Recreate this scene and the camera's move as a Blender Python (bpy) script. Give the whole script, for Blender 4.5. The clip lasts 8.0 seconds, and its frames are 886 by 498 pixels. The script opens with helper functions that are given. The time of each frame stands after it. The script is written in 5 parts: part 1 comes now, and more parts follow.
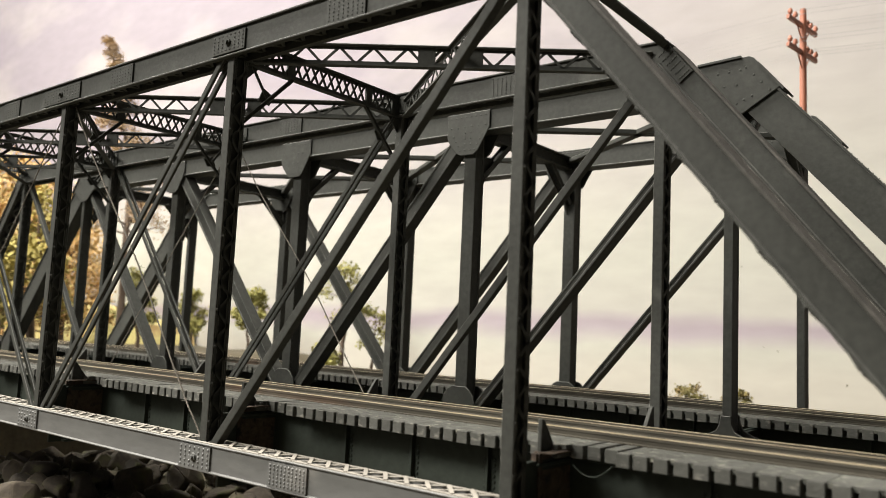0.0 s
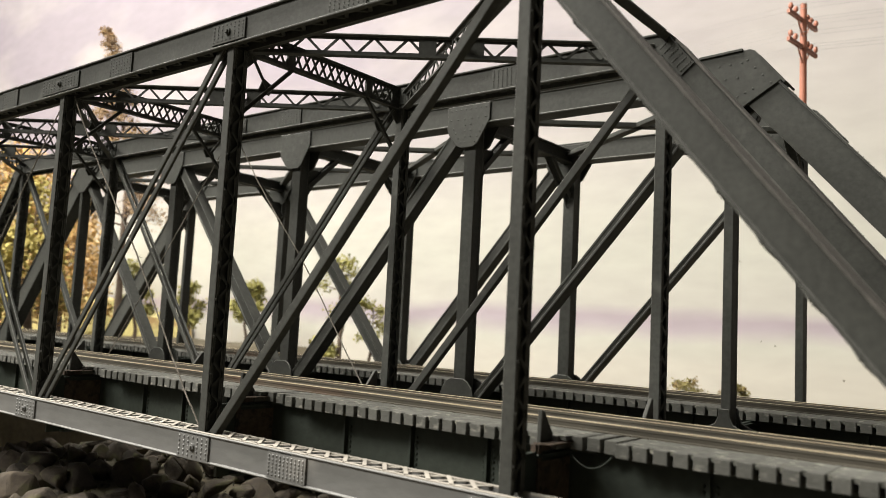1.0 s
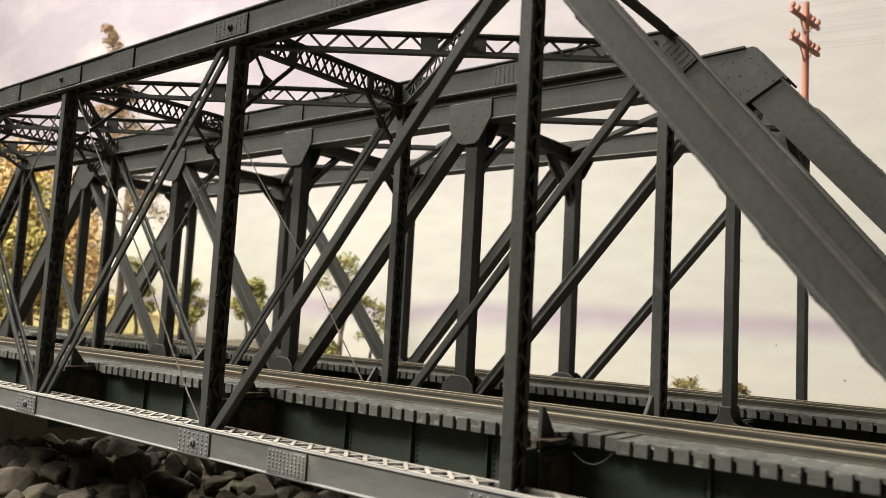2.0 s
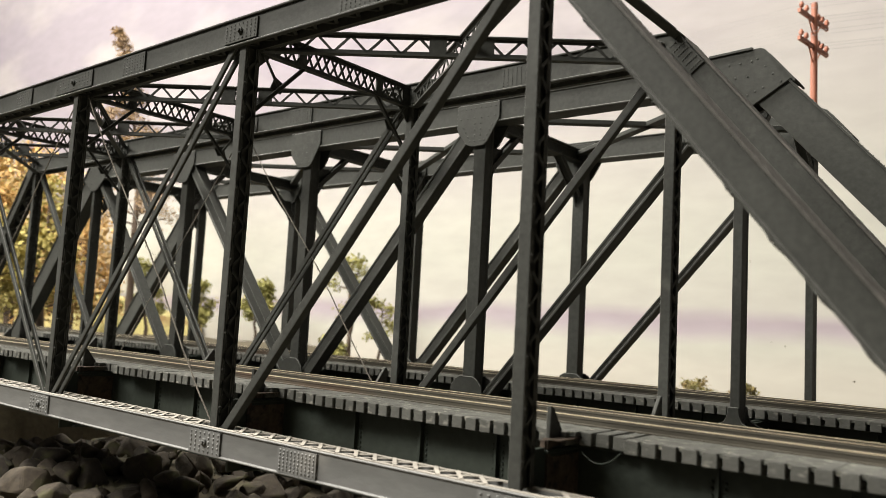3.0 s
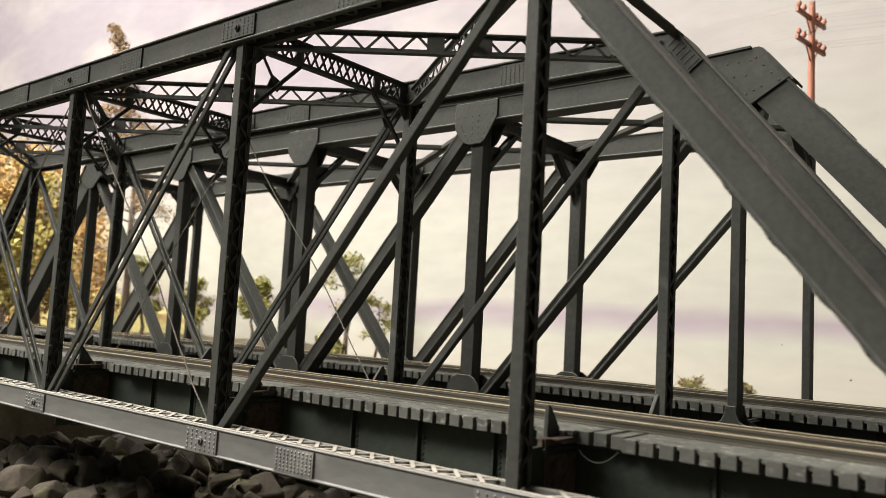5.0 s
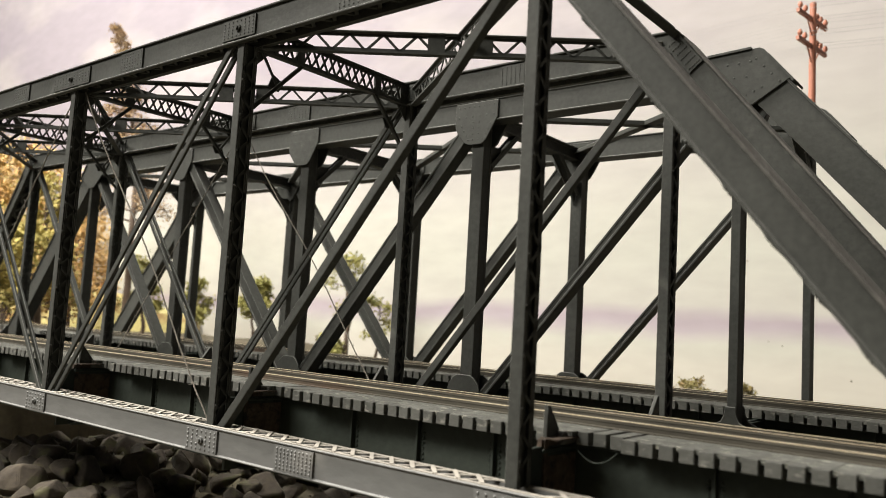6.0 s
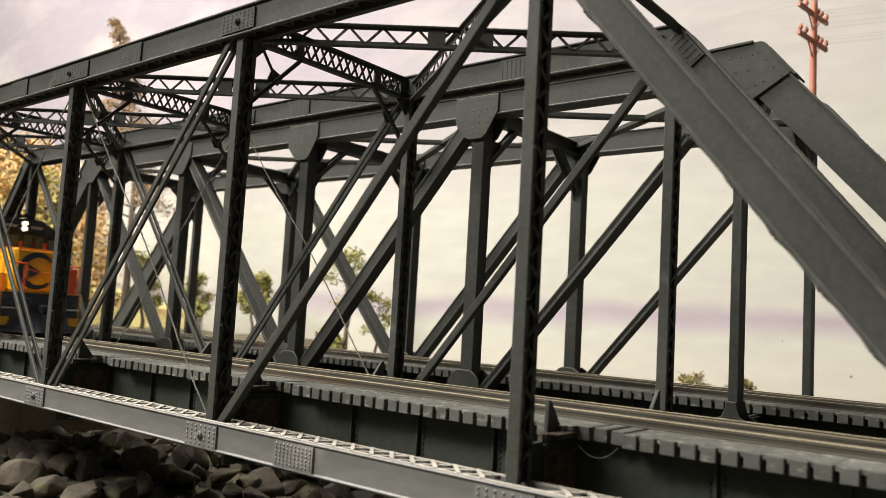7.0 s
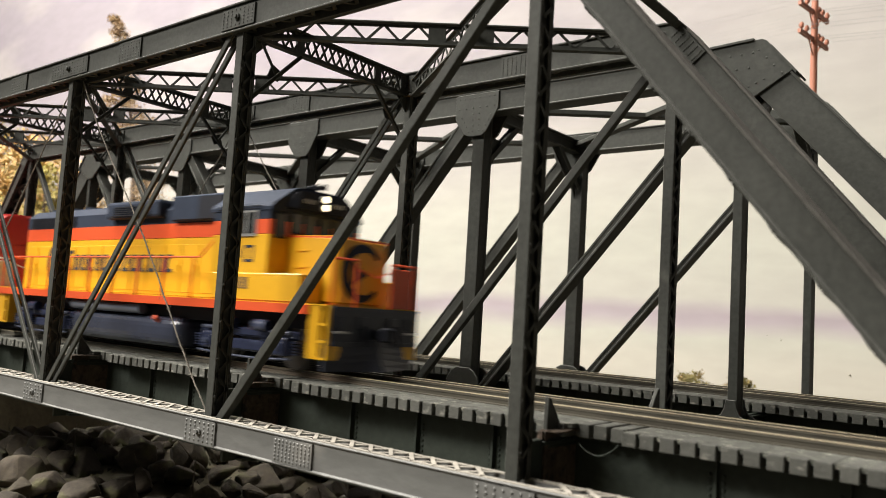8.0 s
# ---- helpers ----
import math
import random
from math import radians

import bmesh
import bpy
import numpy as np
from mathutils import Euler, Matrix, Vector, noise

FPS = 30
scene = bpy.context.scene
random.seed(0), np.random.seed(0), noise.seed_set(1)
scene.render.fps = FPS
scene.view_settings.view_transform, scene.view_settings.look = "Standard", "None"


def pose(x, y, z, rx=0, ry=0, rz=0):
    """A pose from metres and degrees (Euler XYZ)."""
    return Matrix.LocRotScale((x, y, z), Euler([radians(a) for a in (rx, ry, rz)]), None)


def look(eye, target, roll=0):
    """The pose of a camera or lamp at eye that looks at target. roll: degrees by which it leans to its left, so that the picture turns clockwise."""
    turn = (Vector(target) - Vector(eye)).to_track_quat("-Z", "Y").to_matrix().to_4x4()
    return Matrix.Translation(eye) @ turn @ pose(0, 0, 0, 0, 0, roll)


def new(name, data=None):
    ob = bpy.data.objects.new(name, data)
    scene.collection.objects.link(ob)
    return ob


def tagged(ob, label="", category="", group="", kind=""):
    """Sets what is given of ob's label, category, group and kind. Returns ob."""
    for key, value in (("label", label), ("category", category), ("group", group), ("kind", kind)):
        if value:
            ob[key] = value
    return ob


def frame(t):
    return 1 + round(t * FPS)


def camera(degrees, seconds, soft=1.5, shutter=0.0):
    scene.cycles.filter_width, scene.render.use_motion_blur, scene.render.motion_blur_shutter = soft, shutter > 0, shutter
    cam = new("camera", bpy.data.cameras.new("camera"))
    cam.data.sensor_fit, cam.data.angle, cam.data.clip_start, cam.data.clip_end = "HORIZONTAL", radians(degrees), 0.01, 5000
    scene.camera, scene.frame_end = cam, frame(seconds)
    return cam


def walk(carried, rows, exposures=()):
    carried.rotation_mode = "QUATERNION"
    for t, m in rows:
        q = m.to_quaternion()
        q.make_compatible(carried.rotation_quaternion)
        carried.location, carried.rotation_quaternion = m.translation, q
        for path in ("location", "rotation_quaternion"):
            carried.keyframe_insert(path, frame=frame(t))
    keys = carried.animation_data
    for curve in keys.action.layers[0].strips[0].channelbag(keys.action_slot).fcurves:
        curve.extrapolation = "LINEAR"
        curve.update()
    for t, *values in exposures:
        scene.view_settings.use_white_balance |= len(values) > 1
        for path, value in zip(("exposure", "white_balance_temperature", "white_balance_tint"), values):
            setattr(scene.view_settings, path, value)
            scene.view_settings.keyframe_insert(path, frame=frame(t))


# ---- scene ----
C = 0.01  # lengths below are in centimetres of the model, this turns them into metres

cam = camera(58.7, 8.0, soft=0.7, shutter=0.5)
cam.data.dof.use_dof = True
cam.data.dof.focus_distance = 0.222
cam.data.dof.aperture_fstop = 31.0
PATH = [
    (0, (16.469, -11.554, 3.304), (15.224, -10.002, 3.508), 2.6),
    (0.5, (16.466, -11.578, 3.264), (15.22, -10.025, 3.46), 2.8),
    (1, (16.4, -11.553, 3.234), (15.159, -9.995, 3.424), 2.9),
    (1.5, (16.374, -11.511, 3.188), (15.137, -9.951, 3.375), 3.1),
    (3, (16.451, -11.649, 3.16), (15.193, -10.106, 3.349), 3.1),
    (3.5, (16.47, -11.671, 3.174), (15.209, -10.13, 3.362), 3.2),
    (4, (16.444, -11.661, 3.157), (15.186, -10.118, 3.345), 3.2),
    (4.5, (16.402, -11.62, 3.16), (15.15, -10.072, 3.345), 3.1),
    (6, (16.438, -11.629, 3.17), (15.184, -10.082, 3.355), 3.3),
    (6.5, (16.405, -11.624, 3.149), (15.152, -10.076, 3.332), 3.3),
    (7, (16.376, -11.576, 3.147), (15.123, -10.027, 3.321), 3.3),
    (7.5, (16.378, -11.555, 3.127), (15.125, -10.005, 3.3), 3.4),
    (8, (16.344, -11.555, 3.127), (15.092, -10.004, 3.296), 3.5),
]
walk(cam, [(t, look(Vector(e) * C, Vector(g) * C, roll)) for t, e, g, roll in PATH])

# ---- light: a room with a lamp over the layout and an added one in front ----
world = bpy.data.worlds.new("world")
scene.world = world
world.use_nodes = True
world.node_tree.nodes["Background"].inputs[0].default_value = (1.0, 0.96, 0.9, 1)
world.node_tree.nodes["Background"].inputs[1].default_value = 0.003
scene.view_settings.exposure = -0.24


def ceiling_lamp(x, y, z, sx, sy, watts, colour):
    data = bpy.data.lights.new("ceiling_lamp", "AREA")
    data.shape, data.size, data.size_y, data.energy, data.color = "RECTANGLE", sx, sy, watts, colour
    ob = new("ceiling_lamp", data)
    ob.location = (x, y, z)
    return ob


ceiling_lamp(-0.70, -0.14, 1.08, 1.4, 0.25, 82.0, (1.0, 0.945, 0.868))
# added lamp, stands for the diffuse light from the front of the room
ceiling_lamp(-0.70, -1.0, 0.92, 1.2, 0.5, 88.0, (1.0, 0.945, 0.868))


# ---- materials ----
def material(name, base, rough=0.6, metal=0.0, vary=0.15, scale=40.0, fine=400.0, bump=0.15, blotch=None, blotch_at=0.62, random=0.0, stretch=(1, 1, 1), spec=0.5, placed=False):
    """Paint or stuff with two scales of variation, a blotch colour with a shape of its own and a fine relief."""
    m = bpy.data.materials.new(name)
    m.use_nodes = True
    nt = m.node_tree
    n, k = nt.nodes, nt.links
    b = n["Principled BSDF"]
    co = n.new("ShaderNodeTexCoord")
    mp = n.new("ShaderNodeMapping")
    mp.inputs["Scale"].default_value = stretch
    k.new(n.new("ShaderNodeNewGeometry").outputs["Position"] if placed else co.outputs["Object"], mp.inputs[0])
    big = n.new("ShaderNodeTexNoise")
    big.inputs["Scale"].default_value, big.inputs["Detail"].default_value = scale, 5
    small = n.new("ShaderNodeTexNoise")
    small.inputs["Scale"].default_value, small.inputs["Detail"].default_value = fine, 4
    for q in (big, small):
        k.new(mp.outputs[0], q.inputs["Vector"])
    mix = n.new("ShaderNodeMath")
    mix.operation = "ADD"
    k.new(big.outputs["Fac"], mix.inputs[0])
    k.new(small.outputs["Fac"], mix.inputs[1])
    ramp = n.new("ShaderNodeMapRange")
    ramp.inputs["From Min"].default_value, ramp.inputs["From Max"].default_value = 0.65, 1.35
    ramp.inputs["To Min"].default_value, ramp.inputs["To Max"].default_value = 1 - vary, 1 + vary
    k.new(mix.outputs[0], ramp.inputs["Value"])
    val = ramp.outputs[0]
    if random:
        info = n.new("ShaderNodeObjectInfo")
        rr = n.new("ShaderNodeMapRange")
        rr.inputs["To Min"].default_value, rr.inputs["To Max"].default_value = 1 - random, 1 + random
        k.new(info.outputs["Random"], rr.inputs["Value"])
        mul = n.new("ShaderNodeMath")
        mul.operation = "MULTIPLY"
        k.new(val, mul.inputs[0])
        k.new(rr.outputs[0], mul.inputs[1])
        val = mul.outputs[0]
    sc = n.new("ShaderNodeVectorMath")
    sc.operation = "SCALE"
    sc.inputs[0].default_value = base
    k.new(val, sc.inputs["Scale"])
    out = sc.outputs[0]
    if blotch:
        st = n.new("ShaderNodeTexNoise")
        st.inputs["Scale"].default_value, st.inputs["Detail"].default_value = scale * 1.7, 6
        k.new(mp.outputs[0], st.inputs["Vector"])
        sr = n.new("ShaderNodeMapRange")
        sr.inputs["From Min"].default_value, sr.inputs["From Max"].default_value = blotch_at, blotch_at + 0.12
        k.new(st.outputs["Fac"], sr.inputs["Value"])
        mc = n.new("ShaderNodeMix")
        mc.data_type = "RGBA"
        k.new(sr.outputs[0], mc.inputs["Factor"])
        k.new(out, mc.inputs["A"])
        mc.inputs["B"].default_value = (*blotch, 1)
        out = mc.outputs["Result"]
    k.new(out, b.inputs["Base Color"])
    b.inputs["Roughness"].default_value, b.inputs["Metallic"].default_value = rough, metal
    b.inputs["Specular IOR Level"].default_value = spec
    if bump:
        bp = n.new("ShaderNodeBump")
        bp.inputs["Strength"].default_value, bp.inputs["Distance"].default_value = bump, 0.0004
        k.new(small.outputs["Fac"], bp.inputs["Height"])
        k.new(bp.outputs[0], b.inputs["Normal"])
    return m


def glow(name, colour, strength):
    m = bpy.data.materials.new(name)
    m.use_nodes = True
    b = m.node_tree.nodes["Principled BSDF"]
    b.inputs["Base Color"].default_value = (*colour, 1)
    b.inputs["Emission Color"].default_value = (*colour, 1)
    b.inputs["Emission Strength"].default_value = strength
    return m


STEEL = material("bridge_paint", (0.039, 0.0405, 0.036), 0.62, 0, 0.28, 60, 900, 0.14, (0.075, 0.075, 0.067), 0.63, spec=0.1)
STEEL_B = material("bridge_paint_smooth", (0.038, 0.0395, 0.035), 0.62, 0, 0.25, 45, 700, 0.14, (0.066, 0.066, 0.059), 0.64, spec=0.1)
GIRDER = material("girder_paint", (0.026, 0.032, 0.026), 0.55, 0, 0.2, 50, 600, 0.25, (0.076, 0.076, 0.065), 0.68, spec=0.2)
# lighter copy of the bridge paint, puts the end posts' rim light into the colour
COVER = material("rim_light_cover_paint", (0.060, 0.058, 0.052), 0.7, 0, 0.25, 60, 900, 0.14, (0.10, 0.094, 0.084), 0.60, spec=0.1)
# pale edge paint: wear, and edge highlights put into the colour
WORN_LIT = material("worn_lit_edge_paint", (0.078, 0.079, 0.072), 0.6, 0, 0.3, 90, 900, 0.1, spec=0.15)
RUSTY = material("rusty_bracket", (0.062, 0.047, 0.036), 0.85, 0, 0.4, 250, 900, 0.7, (0.023, 0.023, 0.02), 0.55, spec=0.15)
CHORD = material("dusty_bridge_paint", (0.092, 0.093, 0.088), 0.6, 0, 0.18, 60, 500, 0.25, (0.155, 0.15, 0.137), 0.64, stretch=(0.4, 1, 1))
LACE = material("dusty_lacing", (0.21, 0.195, 0.165), 0.8, 0, 0.25, 120, 900, 0.3)
TIE = material("weathered_tie", (0.078, 0.079, 0.070), 0.9, 0, 0.2, 420, 2200, 0.35, (0.19, 0.186, 0.16), 0.585, 0.14, (0.5, 1.0, 1.0), spec=0.2, placed=True)
DECKING = material("weathered_decking", (0.080, 0.082, 0.071), 0.9, 0, 0.5, 420, 2200, 1.0, (0.25, 0.245, 0.205), 0.56, 0, (0.5, 1.0, 1.0), spec=0.2)
RAIL = material("rail_side", (0.058, 0.053, 0.041), 0.7, 0.0, 0.3, 30, 500, 0.2, (0.098, 0.056, 0.034), 0.64, stretch=(0.2, 1, 1), spec=0.2)
RAILTOP = material("rail_head", (0.42, 0.36, 0.23), 0.38, 0.6, 0.15, 40, 500, 0.1, (0.228, 0.114, 0.053), 0.62, stretch=(0.15, 1, 1))
GUARDTOP = material("guard_head", (0.22, 0.17, 0.10), 0.45, 0.4, 0.2, 40, 500, 0.1, (0.167, 0.084, 0.042), 0.56, stretch=(0.15, 1, 1))
ROCK = material("rock", (0.043, 0.034, 0.023), 0.92, 0, 0.4, 60, 500, 0.7, (0.066, 0.062, 0.028), 0.53, 0.35)
EARTH = material("earth", (0.062, 0.051, 0.029), 0.95, 0, 0.35, 12, 300, 0.8, (0.065, 0.057, 0.032), 0.55)
GRASS = material("grass", (0.40, 0.35, 0.14), 0.95, 0, 0.35, 20, 400, 0.8, (0.228, 0.152, 0.061), 0.55)
THREAD = material("rod", (0.15, 0.138, 0.118), 0.95, 0, 0.3, 200, 900, 0, spec=0.05)
POLE = material("pole_plastic", (0.319, 0.118, 0.068), 0.6, 0, 0.12, 60, 500, 0.15)
WIRE = material("wire", (0.228, 0.22, 0.213), 0.6, 0, 0.1, 60, 500, 0)
BARK = material("bark", (0.091, 0.065, 0.046), 0.9, 0, 0.3, 60, 500, 0.6)
LEAF = material("leaves_green", (0.25, 0.235, 0.07), 0.85, 0, 0.45, 60, 300, 0.3, (0.152, 0.152, 0.038), 0.5)
LEAF2 = material("leaves_golden", (0.45, 0.28, 0.095), 0.85, 0, 0.45, 50, 300, 0.3, (0.41, 0.312, 0.152), 0.5)
LEAF3 = material("leaves_olive", (0.32, 0.27, 0.075), 0.85, 0, 0.45, 50, 300, 0.3, (0.228, 0.198, 0.061), 0.5)
BLUE = material("engine_blue_paint", (0.026, 0.033, 0.050), 0.6, 0, 0.14, 40, 500, 0.05, spec=0.06)
YELLOW = material("engine_yellow_paint", (0.58, 0.305, 0.008), 0.38, 0, 0.05, 30, 500, 0.03)
ORANGE = material("engine_orange_paint", (0.54, 0.068, 0.016), 0.38, 0, 0.05, 30, 500, 0.03)
RED = material("engine_red_paint", (0.319, 0.019, 0.014), 0.38, 0, 0.08, 30, 500, 0.03)
WHITE = material("white_paint", (0.57, 0.547, 0.517), 0.5, 0, 0.05, 30, 500, 0.03)
# the pale blue blotches are highlights painted into the truck colour
NAVY = material("truck_paint", (0.018, 0.023, 0.048), 0.25, 0, 0.3, 60, 600, 0.2, (0.091, 0.106, 0.16), 0.62)
TANK = material("tank_paint", (0.030, 0.035, 0.054), 0.25, 0, 0.15, 30, 500, 0.05)
SILVER = material("silver_trim", (0.342, 0.342, 0.327), 0.35, 0.6, 0.08, 60, 500, 0.05)
BLACK = material("black_parts", (0.009, 0.01, 0.015), 0.55, 0, 0.1, 60, 500, 0.1, spec=0.2)
WHEEL = material("wheel_steel", (0.152, 0.137, 0.122), 0.4, 0.7, 0.1, 60, 500, 0.1)
GLASS = material("dark_window", (0.015, 0.017, 0.018), 0.08, 0, 0.05, 60, 500, 0)
RESERVOIR = material("reservoir_paint", (0.075, 0.085, 0.11), 0.3, 0, 0.12, 40, 500, 0.05)
PANE = material("cab_pane", (0.06, 0.062, 0.06), 0.1, 0, 0.25, 60, 500, 0)
# lighter blue for small truck parts that imitate glints
GLINT = material("glint_paint", (0.055, 0.065, 0.10), 0.3, 0.2, 0.2, 60, 500, 0.1)
PILOT = material("pilot_paint", (0.015, 0.018, 0.030), 0.45, 0, 0.2, 60, 600, 0.2, (0.038, 0.042, 0.057), 0.62)
LAMP = glow("headlight", (1.0, 0.90, 0.62), 4.0)
LEAF4 = material("leaves_brown", (0.16, 0.141, 0.046), 0.9, 0, 0.5, 60, 300, 0.3, (0.198, 0.137, 0.053), 0.5)
TAN = material("leaves_tan", (0.22, 0.15, 0.085), 0.9, 0, 0.4, 60, 300, 0.3, (0.334, 0.228, 0.106), 0.5)
# near-black, so that the unseen room bounces little light
ROOM_DARK = material("dark_room_shell", (0.042, 0.041, 0.04), 0.9, 0, 0.05, 3, 60, 0.1)


def sky_paint():
    """Hand-painted sky: pale cream with a lavender band over the horizon and soft lavender clouds."""
    m = bpy.data.materials.new("sky_paint")
    m.use_nodes = True
    nt = m.node_tree
    n, k = nt.nodes, nt.links
    b = n["Principled BSDF"]
    b.inputs["Roughness"].default_value = 0.85
    geo = n.new("ShaderNodeNewGeometry")
    sep = n.new("ShaderNodeSeparateXYZ")
    k.new(geo.outputs["Position"], sep.inputs[0])
    wob = n.new("ShaderNodeTexNoise")
    wob.inputs["Scale"].default_value, wob.inputs["Detail"].default_value = 9, 4
    mp = n.new("ShaderNodeMapping")
    mp.inputs["Scale"].default_value = (1.0, 1.0, 3.0)
    k.new(geo.outputs["Position"], mp.inputs[0])
    k.new(mp.outputs[0], wob.inputs["Vector"])
    add = n.new("ShaderNodeMath")
    add.operation = "MULTIPLY_ADD"
    k.new(wob.outputs["Fac"], add.inputs[0])
    add.inputs[1].default_value, add.inputs[2].default_value = 0.02, -0.01
    z = n.new("ShaderNodeMath")
    z.operation = "ADD"
    k.new(sep.outputs["Z"], z.inputs[0])
    k.new(add.outputs[0], z.inputs[1])
    mr = n.new("ShaderNodeMapRange")
    mr.inputs["From Min"].default_value, mr.inputs["From Max"].default_value = -0.05, 0.35
    k.new(z.outputs[0], mr.inputs["Value"])
    ramp = n.new("ShaderNodeValToRGB")
    cr = ramp.color_ramp
    stops = [(0.0, (0.338, 0.317, 0.270)), (0.15, (0.338, 0.323, 0.279)), (0.19, (0.327, 0.323, 0.279)), (0.222, (0.263, 0.230, 0.244)), (0.236, (0.251, 0.215, 0.234)),
             (0.262, (0.314, 0.304, 0.270)), (0.36, (0.320, 0.317, 0.276)), (0.6, (0.316, 0.302, 0.272)), (0.85, (0.300, 0.280, 0.264))]
    cr.elements[0].position, cr.elements[0].color = stops[0][0], (*stops[0][1], 1)
    cr.elements[1].position, cr.elements[1].color = stops[-1][0], (*stops[-1][1], 1)
    for p, c in stops[1:-1]:
        e = cr.elements.new(p)
        e.color = (*c, 1)
    k.new(mr.outputs[0], ramp.inputs[0])
    cl = n.new("ShaderNodeTexNoise")
    cl.inputs["Scale"].default_value, cl.inputs["Detail"].default_value = 5, 6
    mp2 = n.new("ShaderNodeMapping")
    mp2.inputs["Scale"].default_value = (1.0, 1.0, 2.2)
    k.new(geo.outputs["Position"], mp2.inputs[0])
    k.new(mp2.outputs[0], cl.inputs["Vector"])
    cm = n.new("ShaderNodeMapRange")
    cm.inputs["From Min"].default_value, cm.inputs["From Max"].default_value = 0.16, 0.50
    cm.inputs["To Max"].default_value = 0.85
    k.new(cl.outputs["Fac"], cm.inputs["Value"])
    # clouds thicken higher up and towards the far bank
    hm = n.new("ShaderNodeMapRange")
    hm.inputs["From Min"].default_value, hm.inputs["From Max"].default_value = 0.13, 0.27
    k.new(sep.outputs["Z"], hm.inputs["Value"])
    xm = n.new("ShaderNodeMapRange")
    xm.inputs["From Min"].default_value, xm.inputs["From Max"].default_value = 0.0, -0.26
    xm.inputs["To Min"].default_value, xm.inputs["To Max"].default_value = 0.22, 1.0
    k.new(sep.outputs["X"], xm.inputs["Value"])
    both = n.new("ShaderNodeMath")
    both.operation = "MULTIPLY"
    k.new(hm.outputs[0], both.inputs[0])
    k.new(xm.outputs[0], both.inputs[1])
    mu = n.new("ShaderNodeMath")
    mu.operation = "MULTIPLY"
    k.new(cm.outputs[0], mu.inputs[0])
    k.new(both.outputs[0], mu.inputs[1])
    mc = n.new("ShaderNodeMix")
    mc.data_type = "RGBA"
    k.new(mu.outputs[0], mc.inputs["Factor"])
    k.new(ramp.outputs[0], mc.inputs["A"])
    mc.inputs["B"].default_value = (0.185, 0.162, 0.19, 1)
    # brush mottling
    br = n.new("ShaderNodeTexNoise")
    br.inputs["Scale"].default_value, br.inputs["Detail"].default_value = 26, 7
    k.new(mp.outputs[0], br.inputs["Vector"])
    bmr = n.new("ShaderNodeMapRange")
    bmr.inputs["From Min"].default_value, bmr.inputs["From Max"].default_value = 0.3, 0.7
    bmr.inputs["To Min"].default_value, bmr.inputs["To Max"].default_value = 0.935, 1.055
    k.new(br.outputs["Fac"], bmr.inputs["Value"])
    tone = n.new("ShaderNodeVectorMath")
    tone.operation = "SCALE"
    k.new(mc.outputs["Result"], tone.inputs[0])
    k.new(bmr.outputs[0], tone.inputs["Scale"])
    k.new(tone.outputs[0], b.inputs["Base Color"])
    return m


SKY = sky_paint()


# ---- mesh helpers, in centimetres ----
def mesh_of(bm, name):
    me = bpy.data.meshes.new(name)
    bm.to_mesh(me)
    bm.free()
    return me


def part(name, bm, mat, parent, label=""):
    ob = new(name, mesh_of(bm, name) if isinstance(bm, bmesh.types.BMesh) else bm)
    if mat and not ob.data.materials:
        ob.data.materials.append(mat)
    ob.parent = parent
    if label:
        ob["label"] = label
    return ob


def thing(name, label, category, group="", kind="", at=(0, 0, 0)):
    ob = new(name)
    ob.empty_display_size = 0.02
    ob.location = Vector(at) * C
    return tagged(ob, label, category, group, kind)


def hexa(bm, pts):
    v = [bm.verts.new(Vector(p) * C) for p in pts]
    for f in ((0, 3, 2, 1), (4, 5, 6, 7), (0, 1, 5, 4), (1, 2, 6, 5), (2, 3, 7, 6), (3, 0, 4, 7)):
        bm.faces.new([v[i] for i in f])


def box(bm, x0, x1, y0, y1, z0, z1):
    hexa(bm, [(x0, y0, z0), (x1, y0, z0), (x1, y1, z0), (x0, y1, z0), (x0, y0, z1), (x1, y0, z1), (x1, y1, z1), (x0, y1, z1)])


def soft_box(bm, x0, x1, y0, y1, z0, z1, r, seg=2):
    """A box with rounded edges."""
    b2 = bmesh.new()
    box(b2, x0, x1, y0, y1, z0, z1)
    bmesh.ops.recalc_face_normals(b2, faces=b2.faces)
    bmesh.ops.bevel(b2, geom=list(b2.edges), offset=r * C, segments=seg, affect="EDGES", profile=0.5)
    me = mesh_of(b2, "tmp")
    bm.from_mesh(me)
    bpy.data.meshes.remove(me)


def bar(bm, p, q, side, wide, deep, s0=0.0, d0=0.0):
    """A straight bar from p to q. side: the direction of its width; deep goes along the third axis. s0, d0 shift it along both."""
    p, q = Vector(p), Vector(q)
    d = (q - p).normalized()
    s = Vector(side)
    s = (s - d * s.dot(d)).normalized()
    t = d.cross(s)
    a, b2 = s * (s0 - wide / 2), s * (s0 + wide / 2)
    c, e = t * (d0 - deep / 2), t * (d0 + deep / 2)
    hexa(bm, [p + a + c, p + b2 + c, p + b2 + e, p + a + e, q + a + c, q + b2 + c, q + b2 + e, q + a + e])


